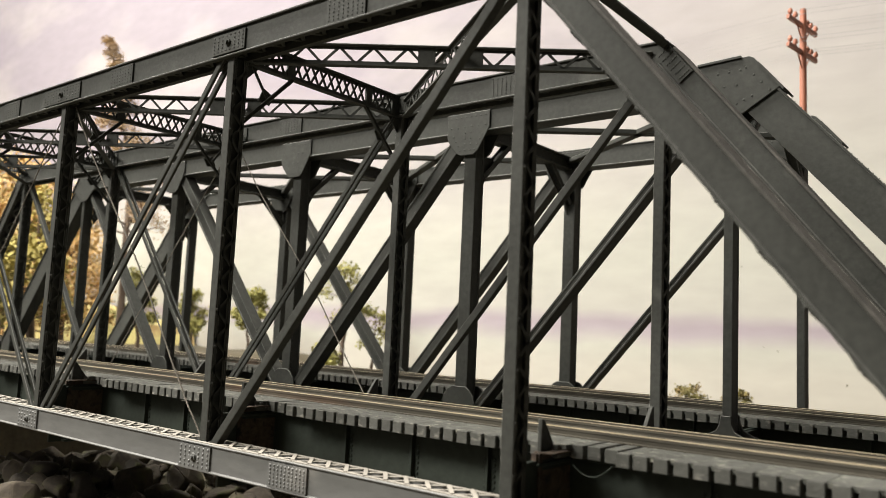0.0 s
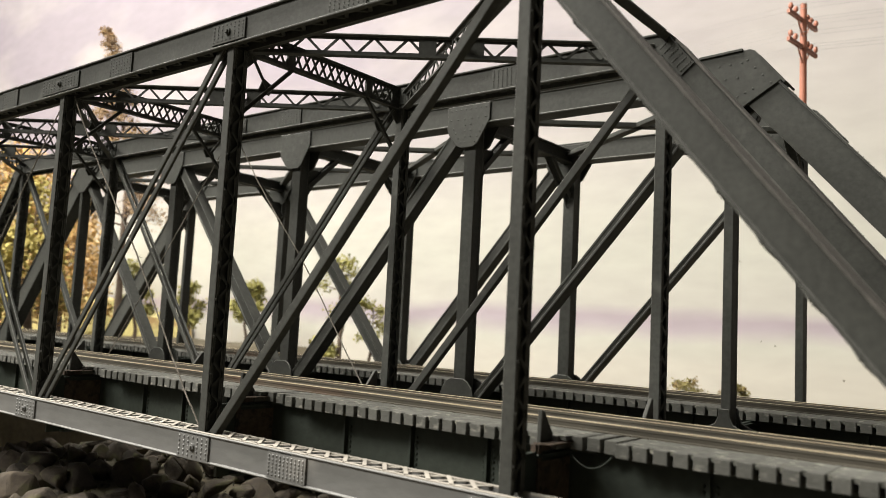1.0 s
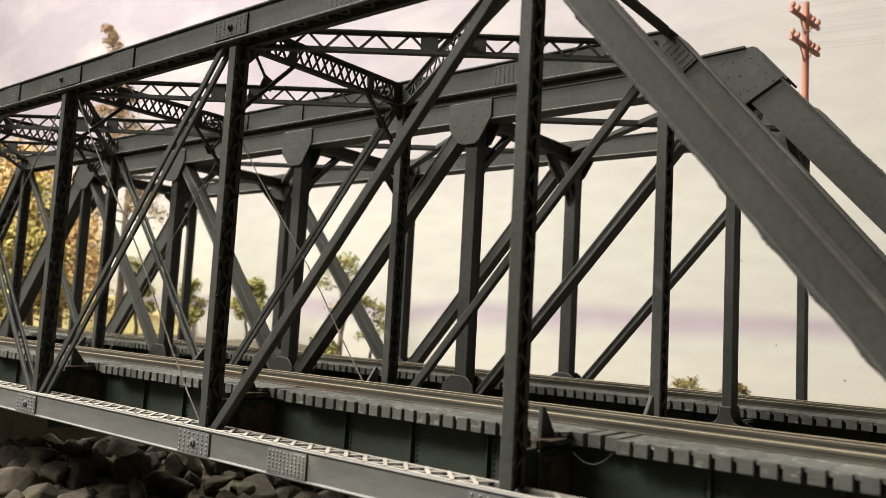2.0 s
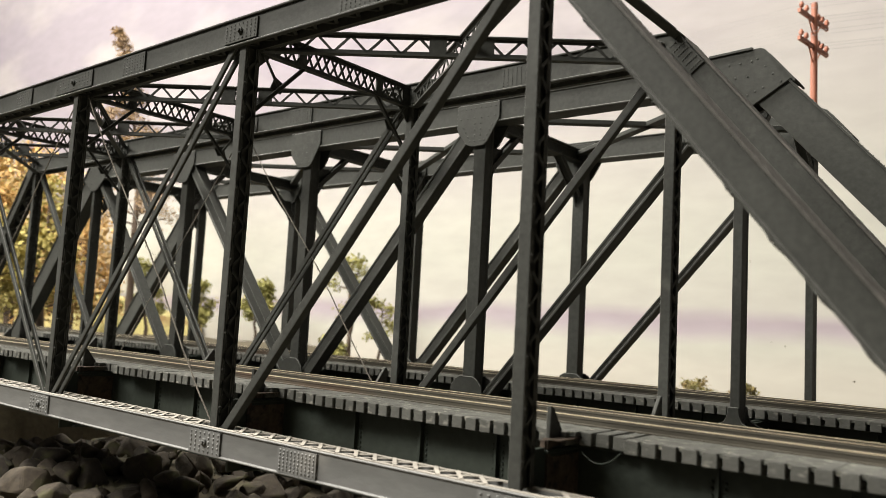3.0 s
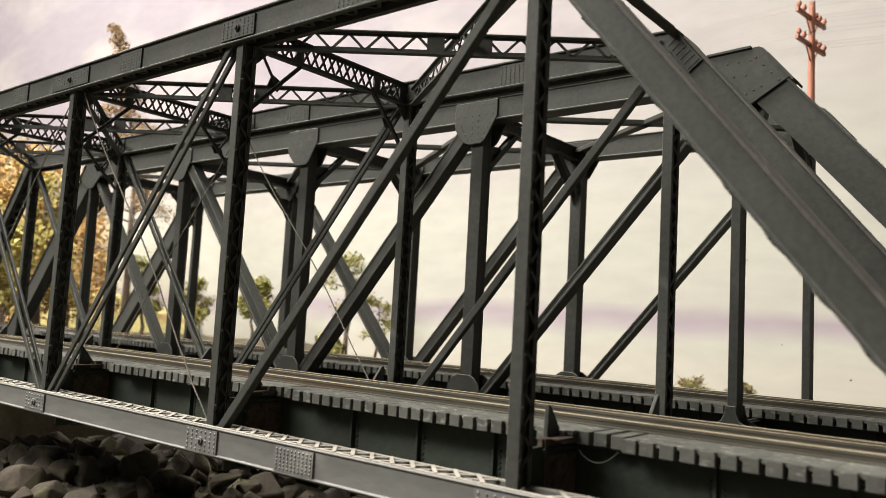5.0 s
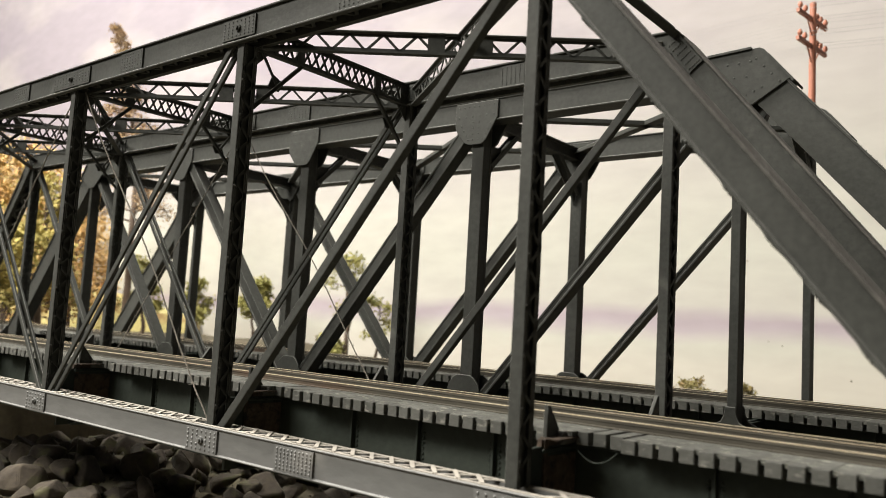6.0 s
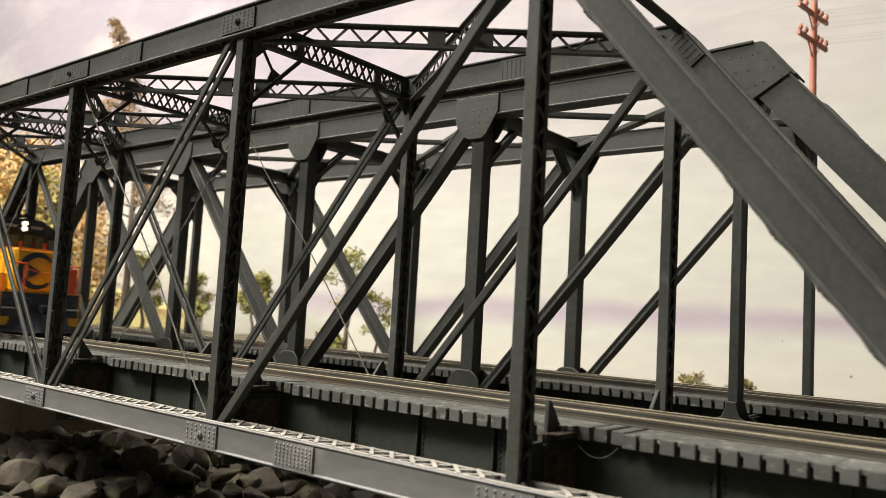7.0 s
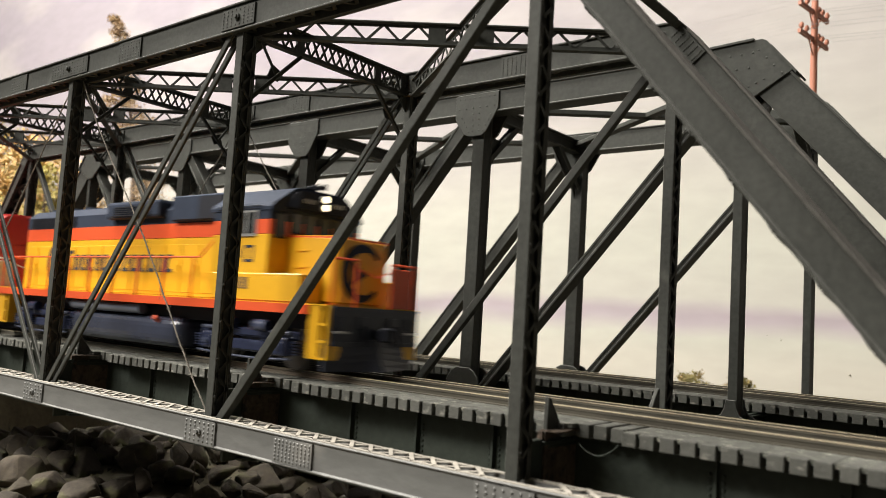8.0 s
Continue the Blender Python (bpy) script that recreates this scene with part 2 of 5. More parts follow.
def prism(bm, p, q, side, profile):
    """Extrudes an outline, given as (along side, along the third axis), from p to q."""
    p, q = Vector(p), Vector(q)
    d = (q - p).normalized()
    s = Vector(side)
    s = (s - d * s.dot(d)).normalized()
    t = d.cross(s)
    a = [bm.verts.new((p + s * u + t * v) * C) for u, v in profile]
    b = [bm.verts.new((q + s * u + t * v) * C) for u, v in profile]
    faces = [bm.faces.new(a), bm.faces.new(b[::-1])]
    n = len(profile)
    for i in range(n):
        faces.append(bm.faces.new((a[i], a[(i + 1) % n], b[(i + 1) % n], b[i])))
    bmesh.ops.recalc_face_normals(bm, faces=faces)


def i_profile(w, d, f, g):
    """An I outline: w across the flanges' outer faces, d along them, flange and web thickness f and g."""
    w, d, g = w / 2, d / 2, g / 2
    return [(-w, -d), (-w + f, -d), (-w + f, -g), (w - f, -g), (w - f, -d), (w, -d), (w, d), (w - f, d), (w - f, g), (-w + f, g), (-w + f, d), (-w, d)]


def rod(bm, p, q, r, n=8, r2=None):
    p, q = Vector(p), Vector(q)
    d = (q - p).normalized()
    s = d.orthogonal().normalized()
    t = d.cross(s)
    r2 = r if r2 is None else r2
    rings = []
    for o, rad in ((p, r), (q, r2)):
        rings.append([bm.verts.new((o + (s * math.cos(a) + t * math.sin(a)) * rad) * C) for a in [2 * math.pi * i / n for i in range(n)]])
    for i in range(n):
        f = bm.faces.new((rings[0][i], rings[0][(i + 1) % n], rings[1][(i + 1) % n], rings[1][i]))
        f.smooth = True
    for ring, flip in ((rings[0], -1), (rings[1], 1)):
        bm.faces.new([bm.verts.new(v.co) for v in ring][::flip])


def tube(bm, pts, r, n=7, rough=0.0, rnd=None):
    """One continuous round strand through the points."""
    pts = [Vector(p) for p in pts]
    prev = None
    for i, p in enumerate(pts):
        d = (pts[min(i + 1, len(pts) - 1)] - pts[max(i - 1, 0)]).normalized()
        s = d.orthogonal().normalized() if prev is None else (s - d * s.dot(d)).normalized()
        t = d.cross(s)
        rr = r * (1 + (rnd.uniform(-rough, rough) if rnd else 0))
        ring = [bm.verts.new((p + (s * math.cos(a) + t * math.sin(a)) * rr) * C) for a in [2 * math.pi * k / n for k in range(n)]]
        if prev:
            for k in range(n):
                bm.faces.new((prev[k], prev[(k + 1) % n], ring[(k + 1) % n], ring[k])).smooth = True
        prev = ring


def rivet(bm, o, nrm, r=0.035, h=0.6):
    """A low round head."""
    o, nrm = Vector(o), Vector(nrm)
    s = nrm.orthogonal().normalized()
    t = nrm.cross(s)
    ring = [bm.verts.new((o + (s * math.cos(a) + t * math.sin(a)) * r) * C) for a in [math.pi * i / 3 for i in range(6)]]
    up = [bm.verts.new((o + nrm * r * h + (s * math.cos(a) + t * math.sin(a)) * r * 0.6) * C) for a in [math.pi * i / 3 for i in range(6)]]
    for i in range(6):
        bm.faces.new((ring[i], ring[(i + 1) % 6], up[(i + 1) % 6], up[i]))
    bm.faces.new(up)


def lacing(bm, p, q, side, width, pitch, w, thick, double=False, off=0.0):
    """Zigzag flat bars between two lines that run at half the width to each side of p-q."""
    p, q, s = Vector(p), Vector(q), Vector(side).normalized()
    length = (q - p).length
    d = (q - p) / length
    n = max(1, round(length / pitch))
    st = length / n
    nrm = d.cross(s)
    for i in range(n):
        for flip in ((1, -1) if double else ((1,) if i % 2 == 0 else (-1,))):
            a = p + d * (st * i) - s * (flip * width / 2) + nrm * (off + (thick if flip < 0 and double else 0))
            b2 = p + d * (st * (i + 1)) + s * (flip * width / 2) + nrm * (off + (thick if flip < 0 and double else 0))
            bar(bm, a, b2, d, w, thick)


def plate(bm, o, u, v, half_u, half_v, thick, nu, nv, rv=0.035, pin=True):
    """A riveted plate around o in the plane of u and v, that stands proud along u x v."""
    o, u, v = Vector(o), Vector(u).normalized(), Vector(v).normalized()
    n = u.cross(v)
    c = [o - u * half_u - v * half_v, o + u * half_u - v * half_v, o + u * half_u + v * half_v, o - u * half_u + v * half_v]
    hexa(bm, [x for x in c] + [x + n * thick for x in c])
    for i in range(nu):
        for j in range(nv):
            a = (i / (nu - 1) - 0.5) * 2 * (half_u - 0.08)
            b2 = (j / (nv - 1) - 0.5) * 2 * (half_v - 0.07)
            if pin and abs(a) < 0.14 and abs(b2) < 0.14:
                continue
            rivet(bm, o + u * a + v * b2 + n * thick, n, rv)
    if pin:
        rod(bm, o + n * thick, o + n * (thick + 0.05), 0.10, 6)
        rod(bm, o + n * (thick + 0.05), o + n * (thick + 0.10), 0.055, 8)


# ---- the setting: unseen dark room, backdrop, ground ----
def setting():
    # unseen room shell, added to close off and dim the bounced light
    bm = bmesh.new()
    box(bm, -225, 100, 60, 64, -90, 118)
    tagged(part("wall_north", bm, ROOM_DARK, None, "unseen dark room wall behind the painted backdrop"), kind="structure")
    bm = bmesh.new()
    box(bm, -225, 100, -134, -130, -90, 118)
    tagged(part("wall_south", bm, ROOM_DARK, None, "unseen dark room wall that limits bounced light"), kind="structure")
    bm = bmesh.new()
    box(bm, -229, -225, -134, 64, -90, 118)
    tagged(part("wall_west", bm, ROOM_DARK, None, "unseen dark room wall that limits bounced light"), kind="structure")
    bm = bmesh.new()
    box(bm, 100, 104, -134, 64, -90, 118)
    tagged(part("wall_east", bm, ROOM_DARK, None, "unseen dark room wall that limits bounced light"), kind="structure")
    bm = bmesh.new()
    box(bm, -229, 104, -134, 64, 118, 121)
    tagged(part("ceiling", bm, ROOM_DARK, None, "unseen dark room ceiling that limits bounced light"), kind="structure")
    bm = bmesh.new()
    box(bm, -229, 104, -134, 64, -93, -90)
    tagged(part("floor", bm, ROOM_DARK, None, "unseen dark room floor below the layout"), kind="structure")
    # painted backdrop board
    bm = bmesh.new()
    box(bm, -222, 97, 46, 46.6, -30, 70)
    sky = tagged(part("backdrop", bm, SKY, None, "painted backdrop board with pale cream sky and a lavender band"), category="backdrop", kind="structure")
    for x, z, r in ((4.78, 0.85, 0.07), (0.43, 2.88, 0.045), (-2.05, 8.8, 0.05), (-0.51, 3.13, 0.03)):
        bm = bmesh.new()
        rod(bm, (x, 46.0, z), (x + 0.01, 45.96, z - 0.01), r, 7, r * 0.5)
        part("paint_speck", bm, EARTH, sky, "tiny dark speck on the painted sky")
    # ground: a river bed that rises to banks at both sides and behind
    bm = bmesh.new()
    nx, ny = 150, 50
    grid = []
    for j in range(ny + 1):
        y = -16 + 61.8 * j / ny
        row = []
        for i in range(nx + 1):
            x = -222 + 319 * i / nx
            row.append(bm.verts.new(Vector((x, y, ground_z(x, y))) * C))
        grid.append(row)
    for j in range(ny):
        for i in range(nx):
            f = bm.faces.new((grid[j][i], grid[j][i + 1], grid[j + 1][i + 1], grid[j + 1][i]))
            f.smooth = True
    tagged(part("ground", bm, EARTH, None, "brown earthy river bed and banks of the layout"), kind="structure")


def smooth(a, b, x):
    t = min(1, max(0, (x - a) / (b - a)))
    return t * t * (3 - 2 * t)


def ground_z(x, y):
    z = -6.0 + 0.5 * noise.noise((x * 0.09, y * 0.09, 3))
    left = smooth(-38, -46, x)
    z += 2.6 * max(0.0, 1 - ((x + 15) ** 2 + (y - 6) ** 2) / 190.0)
    z += left * 6.0
    right = smooth(22, 32, x)
    z += right * 6.0
    back = smooth(20, 30, y)
    z = z + back * max(0, -1.5 - z)
    return z


setting()

# ---- the bridges ----
P = 8.76      # panel length
H = 10.35     # height between the chord pins
END_R, END_L = 2, -4
CW = 0.55     # width of the laced bridge's chords


def top_chord(parent, y, mat):
    """Riveted box chord: two webs, a cover plate and lacing below."""
    x0, x1 = -3 * P, P
    bm = bmesh.new()
    box(bm, x0, x1 + 0.1, y - 0.07, y + 0.62, 10.60, 10.655)
    top = part("top_chord", bm, mat, parent)
    for a, s in ((0, 1), (CW, -1)):
        bm = bmesh.new()
        prism(bm, (x0, y + a, 9.90), (x1, y + a, 9.90), (0, 0, 1), [(0, s * 0.07), (0.055, s * 0.07), (0.055, 0), (0.70, 0), (0.70, -s * 0.08), (0, -s * 0.08)])
        part("web_plate", bm, mat, top)
    bm = bmesh.new()
    lacing(bm, (x0, y + CW / 2, 10.03), (x1, y + CW / 2, 10.03), (0, 1, 0), 0.44, 0.36, 0.09, 0.03)
    tagged(part("lacing", bm, mat, top), kind="stuff")
    for i in range(-2, 1):
        for yy, nrm in ((y, -1), (y + CW, 1)):
            bm = bmesh.new()
            hw = 1.18 if i == -1 else 0.66
            u = (1, 0, 0) if nrm < 0 else (-1, 0, 0)
            plate(bm, (i * P, yy, 10.27), u, (0, 0, 1), hw, 0.26, 0.05, 13 if i == -1 else 8, 5, 0.026)
            part("pin_plate", bm, mat, top)
    for x in (-5.12, -12.40, -20.6, 4.2):
        for yy, nrm in ((y, -1), (y + CW, 1)):
            bm = bmesh.new()
            u = (1, 0, 0) if nrm < 0 else (-1, 0, 0)
            plate(bm, (x, yy, 10.26), u, (0, 0, 1), 0.6, 0.30, 0.05, 8, 6, 0.025, False)
            part("splice_plate", bm, mat, top)


def end_post(parent, y, i_top, i_end, mat):
    out = 1 if i_end > 0 else -1
    a, b = Vector((i_top * P + out * 0.09, y, H - 0.1)), Vector((i_end * P - out * 0.45, y, 0.1))
    d = (b - a).normalized()
    nrm = Vector((-d.z, 0, d.x))
    if nrm.z < 0:
        nrm = -nrm
    bm = bmesh.new()
    post = None
    for o, s in ((0.0, -1), (CW, 1)):
        bm = bmesh.new()
        u = d.cross(nrm)
        s2 = s * (1 if u.y > 0 else -1)
        prism(bm, a + Vector((0, o, 0)), b + Vector((0, o, 0)), nrm, [(-0.31, 0.07 * s2), (-0.25, 0.07 * s2), (-0.25, 0), (0.23, 0), (0.23, -0.08 * s2), (-0.31, -0.08 * s2)])
        post = part("end_post" if post is None else "web_plate", bm, mat, parent if post is None else post)
    # cover plate, its rim light painted as a lighter colour
    bm = bmesh.new()
    bar(bm, a + Vector((0, CW / 2, 0)) + nrm * 0.258, b + Vector((0, CW / 2, 0)) + nrm * 0.258, nrm, 0.056, CW + 0.15)
    n = int((b - a).length / 0.32)
    for k in range(n):
        for o in (-0.03, 0.58):
            rivet(bm, a + d * (0.2 + k * 0.32) + Vector((0, o, 0)) + nrm * 0.286, nrm, 0.022)
    part("cover_plate", bm, COVER, post, "cover plate in lighter paint that carries its rim light")
    bm = bmesh.new()
    lacing(bm, a + Vector((0, CW / 2, 0)) - nrm * 0.33, b + Vector((0, CW / 2, 0)) - nrm * 0.33, (0, 1, 0), 0.5, 0.5, 0.14, 0.03)
    tagged(part("lacing", bm, mat, post), kind="stuff")
    bm = bmesh.new()
    u = d if d.x > 0 else -d
    w = u.cross(Vector((0, 1, 0)))
    for yy, nn in ((y, -1), (y + CW, 1)):
        uu = u if nn < 0 else -u
        vv = Vector((0, nn, 0)).cross(uu)
        plate(bm, a + d * 0.30 + Vector((0, yy - y, 0)), uu, vv, 0.50, 0.21, 0.05, 6, 5, 0.03, False)
    part("splice_plate", bm, mat, post)


def bottom_chord(parent, y, mat, lace):
    x0, x1 = END_L * P, END_R * P
    ch = None
    for a, s in ((-0.10, 1), (0.55, -1)):
        bm = bmesh.new()
        prism(bm, (x0, y + a, 0.05), (x1, y + a, 0.05), (0, 0, 1), [(-0.33, s * 0.05), (-0.285, s * 0.05), (-0.285, 0), (0.285, 0), (0.285, s * 0.05), (0.33, s * 0.05), (0.33, -s * 0.08), (-0.33, -s * 0.08)])
        ch = part("bottom_chord" if ch is None else "web_plate", bm, mat, parent if ch is None else ch, "dusty grey riveted chord with lacing on top" if ch is None else "")
    for i in range(END_L, END_R):
        bm = bmesh.new()
        lacing(bm, (i * P + 0.7, y + 0.225, 0.385), ((i + 1) * P - 0.5, y + 0.225, 0.385), (0, 1, 0), 0.58, 0.54, 0.085, 0.02, True)
        for o in (-0.06, 0.51):
            box(bm, i * P, (i + 1) * P, y + o - 0.05, y + o + 0.05, 0.37, 0.40)
        tagged(part("lacing", bm, lace, ch, "pale dusty zigzag lacing"), kind="stuff")
    for i in range(END_L, END_R + 1):
        for yy, nn in ((y - 0.10, -1), (y + 0.55, 1)):
            bm = bmesh.new()
            plate(bm, (i * P, yy, 0.03), (1, 0, 0) if nn < 0 else (-1, 0, 0), (0, 0, 1), 0.62, 0.28, 0.05, 7, 5, 0.036)
            part("pin_plate", bm, mat, ch)
    for i in (-3, 0):
        for yy, nn in ((y - 0.10, -1), (y + 0.55, 1)):
            bm = bmesh.new()
            plate(bm, (i * P + 3.35, yy, 0.04), (1, 0, 0) if nn < 0 else (-1, 0, 0), (0, 0, 1), 0.62, 0.27, 0.05, 10, 6, 0.034, False)
            part("splice_plate", bm, mat, ch)


def laced_post(parent, x, y, z0, z1, mat):
    """Two channels with zigzag lacing on both open sides."""
    bm = bmesh.new()
    for yy in (0.06, 0.46):
        box(bm, x - 0.13, x + 0.13, y + yy, y + yy + 0.06, z0, z1)
        f = yy + 0.06 if yy < 0.4 else yy - 0.07
        for s in (-0.13, 0.09):
            box(bm, x + s, x + s + 0.04, y + f, y + f + 0.07, z0, z1)
    for k in range(int((z1 - z0) / 0.9)):
        for s in (-1, 1):
            rivet(bm, (x + s * 0.13, y + 0.11, z0 + 0.5 + k * 0.9), (s, 0, 0), 0.04)
    po = part("post", bm, mat, parent)
    bm = bmesh.new()
    box(bm, x - 0.012, x + 0.012, y + 0.12, y + 0.46, z0, z1)
    part("diaphragm", bm, mat, po)
    bm = bmesh.new()
    for s in (-0.115, 0.115):
        lacing(bm, (x + s, y + 0.29, z0 + 0.3), (x + s, y + 0.29, z1 - 0.3), (0, 1, 0), 0.36, 0.36, 0.07, 0.03)
    tagged(part("lacing", bm, mat, po), kind="stuff")


def eyebar(parent, x0, z0, x1, z1, y, w, mat):
    for yy, deep in ((0.07, 0.08), (0.29, 0.08)) if w < 0.18 else ((0.12, 0.22),):
        bm = bmesh.new()
        bar(bm, (x0, y + yy + deep / 2, z0), (x1, y + yy + deep / 2, z1), (1, 0, 0), w, deep)
        for x, z in ((x0, z0), (x1, z1)):
            rod(bm, (x, y + yy, z), (x, y + yy + deep + 0.02, z), w * 0.75, 14)
        part("diagonal", bm, mat, parent)


def counter_rod(parent, x0, z0, x1, z1, y, seed):
    """A thin twisted rod with a turnbuckle-like knot and loose fibres."""
    rnd = random.Random(seed)
    bm = bmesh.new()
    n = 60
    pts = []
    for i in range(n + 1):
        t = i / n
        a = t * 60
        sag = 0.05 * math.sin(t * 9 + seed)
        pts.append((x0 + (x1 - x0) * t + 0.006 * math.cos(a) + sag, y + 0.006 * math.sin(a), z0 + (z1 - z0) * t + sag))
    for ph in (0, math.pi):
        strand = []
        for i in range(n * 6 + 1):
            k, t = min(i // 6, n - 1), i / 6 - min(i // 6, n - 1)
            o = Vector(pts[k]).lerp(Vector(pts[k + 1]), t)
            strand.append(o + Vector((0.014 * math.cos(i * 0.95 + ph), 0.014 * math.sin(i * 0.95 + ph), 0)))
        tube(bm, strand, 0.013, 5, 0.2, rnd)
    for i in range(120):
        o = Vector(pts[rnd.randrange(n // 4, n)])
        q = o + Vector((rnd.gauss(0, .07), rnd.gauss(0, .05), rnd.gauss(0, .09)))
        tube(bm, [o, o.lerp(q, 0.5) + Vector((0, 0, rnd.uniform(-.03, .03))), q], 0.004, 3)
    part("counter_rod", bm, THREAD, parent, "thin twisted pale rod")


def lattice_beam(parent, a, b, z0, z1, pitch, mat, double=False, name="lateral_brace", plates=()):
    """A beam of two angles, one over the other, joined by zigzag lacing. a, b: its ends in plan."""
    a, b = Vector((*a, 0)), Vector((*b, 0))
    up = Vector((0, 0, 1))
    lb = None
    for z, s in ((z1, -1), (z0, 1)):
        bm = bmesh.new()
        prism(bm, a + up * z, b + up * z, up, [(-0.025, -0.1), (0.025, -0.1), (0.025, -0.015), (0.11, -0.015), (0.11, 0.015), (0.025, 0.015), (0.025, 0.1), (-0.025, 0.1)] if s > 0 else [(0.025, -0.1), (-0.025, -0.1), (-0.025, -0.015), (-0.11, -0.015), (-0.11, 0.015), (-0.025, 0.015), (-0.025, 0.1), (0.025, 0.1)])
        lb = part(name if lb is None else "angle", bm, mat, parent if lb is None else lb)
    mid = (z0 + z1) / 2
    bm = bmesh.new()
    lacing(bm, a + up * mid, b + up * mid, up, z1 - z0 - 0.08, pitch, 0.065, 0.03, double)
    tagged(part("lacing", bm, mat, lb), kind="stuff")
    d = (b - a).normalized()
    for t, hw in plates:
        bm = bmesh.new()
        o = a + (b - a) * t
        bar(bm, o + up * z0, o + up * z1, d, hw * 2, 0.07)
        part("batten_plate", bm, mat, lb)


def pratt_bridge_laced(at):
    br = thing("truss_bridge", "dark grey laced riveted through-truss model railway bridge", "bridge", at=at)
    W = 6.4
    for y in (0, W):
        top_chord(br, y, STEEL)
        end_post(br, y, 1, END_R, STEEL)
        end_post(br, y, -3, END_L, STEEL)
        bottom_chord(br, y, CHORD, LACE)
        for i in range(-3, 2):
            laced_post(br, i * P - (0.1 if i == 1 and y else 0), y, 0.36, 9.92, STEEL)
        top, bot = 10.05, 0.25
        for i0, i1 in ((1, 0), (0, -1), (-3, -2), (-2, -1)):
            s = 1 if i1 > i0 else -1
            eyebar(br, i0 * P + s * 0.3, top, i1 * P - s * 0.25, bot, y, 0.21 if i0 in (1, -3) else 0.165, STEEL)
        counter_rod(br, -P + 0.3, 9.9, -0.25, 0.3, y + 0.3, 3 + y)
        counter_rod(br, -P - 0.3, 9.9, -2 * P + 0.25, 0.3, y + 0.3, 5 + y)
    # top laterals, struts with knee braces
    for i in range(-3, 1):
        yn, yf = CW, W
        lattice_beam(br, (i * P + 0.3, yn), ((i + 1) * P - 0.3, yf), 9.87, 10.39, 0.44, STEEL, plates=((0.44, 0.22), (0.56, 0.22)))
        lattice_beam(br, ((i + 1) * P - 0.3, yn), (i * P + 0.3, yf), 9.87, 10.39, 0.44, STEEL)
    for i in range(-2, 1):
        x = i * P
        lattice_beam(br, (x, CW), (x, W), 9.90, 10.53, 0.30, STEEL, True, "sway_strut", ((0.02, 0.2), (0.25, 0.13), (0.77, 0.13), (0.98, 0.2)))
        for y0, s in ((0.52, 1), (W + 0.06, -1)):
            bm = bmesh.new()
            a, b = Vector((x, y0, 8.35)), Vector((x, y0 + s * 1.55, 9.90))
            bar(bm, a, b, (1, 0, 0), 0.14, 0.05)
            bar(bm, a, b, (1, 0, 0), 0.03, 0.12, 0.055)
            c = (a + b) / 2
            bar(bm, c, c + Vector((0, -s * 0.55, 0.75)), (1, 0, 0), 0.03, 0.1)
            kb = part("knee_brace", bm, STEEL, br)
            for tri in ([(y0, 9.42), (y0 + s * 0.46, 9.88), (y0, 9.88)], [(c.y - s * 0.12, c.z + 0.30), (c.y + s * 0.26, c.z + 0.14), (c.y + s * 0.10, c.z - 0.12), (c.y - s * 0.26, c.z - 0.06)]):
                bm = bmesh.new()
                prism(bm, (x - 0.075, 0, 0), (x - 0.045, 0, 0), (0, 1, 0), tri)
                part("brace_gusset", bm, STEEL, kb)
    # portals
    for it, ie in ((1, END_R), (-3, END_L)):
        a = Vector((it * P, 0, H))
        b = Vector((ie * P, 0, 0))
        d = (b - a).normalized()
        nrm = Vector((-d.z, 0, d.x))
        for t in (-0.22,):
            o = a + d * t + nrm * (0.16 if nrm.z > 0 else -0.16)
            bm = bmesh.new()
            for s in (-0.13, 0.13):
                bar(bm, o + d * s + Vector((0, CW, 0)), o + d * s + Vector((0, W + 0.1, 0)), d, 0.06, 0.2)
            lacing(bm, o + Vector((0, CW, 0)), o + Vector((0, W + 0.1, 0)), d, 0.24, 0.30, 0.05, 0.03)
            part("portal_strut", bm, STEEL, br)
    deck(br, W, 1.31, GIRDER, True)
    bm = bmesh.new()
    tube(bm, [(9.2 + 0.8 * k / 10, 1.6, 0.95 + 0.08 * k / 10 - 0.85 * (k / 10) * (1 - k / 10)) for k in range(11)], 0.014, 8)
    part("loose_wire", bm, GIRDER, br, "short dark wire sagging under the ties")
    return br


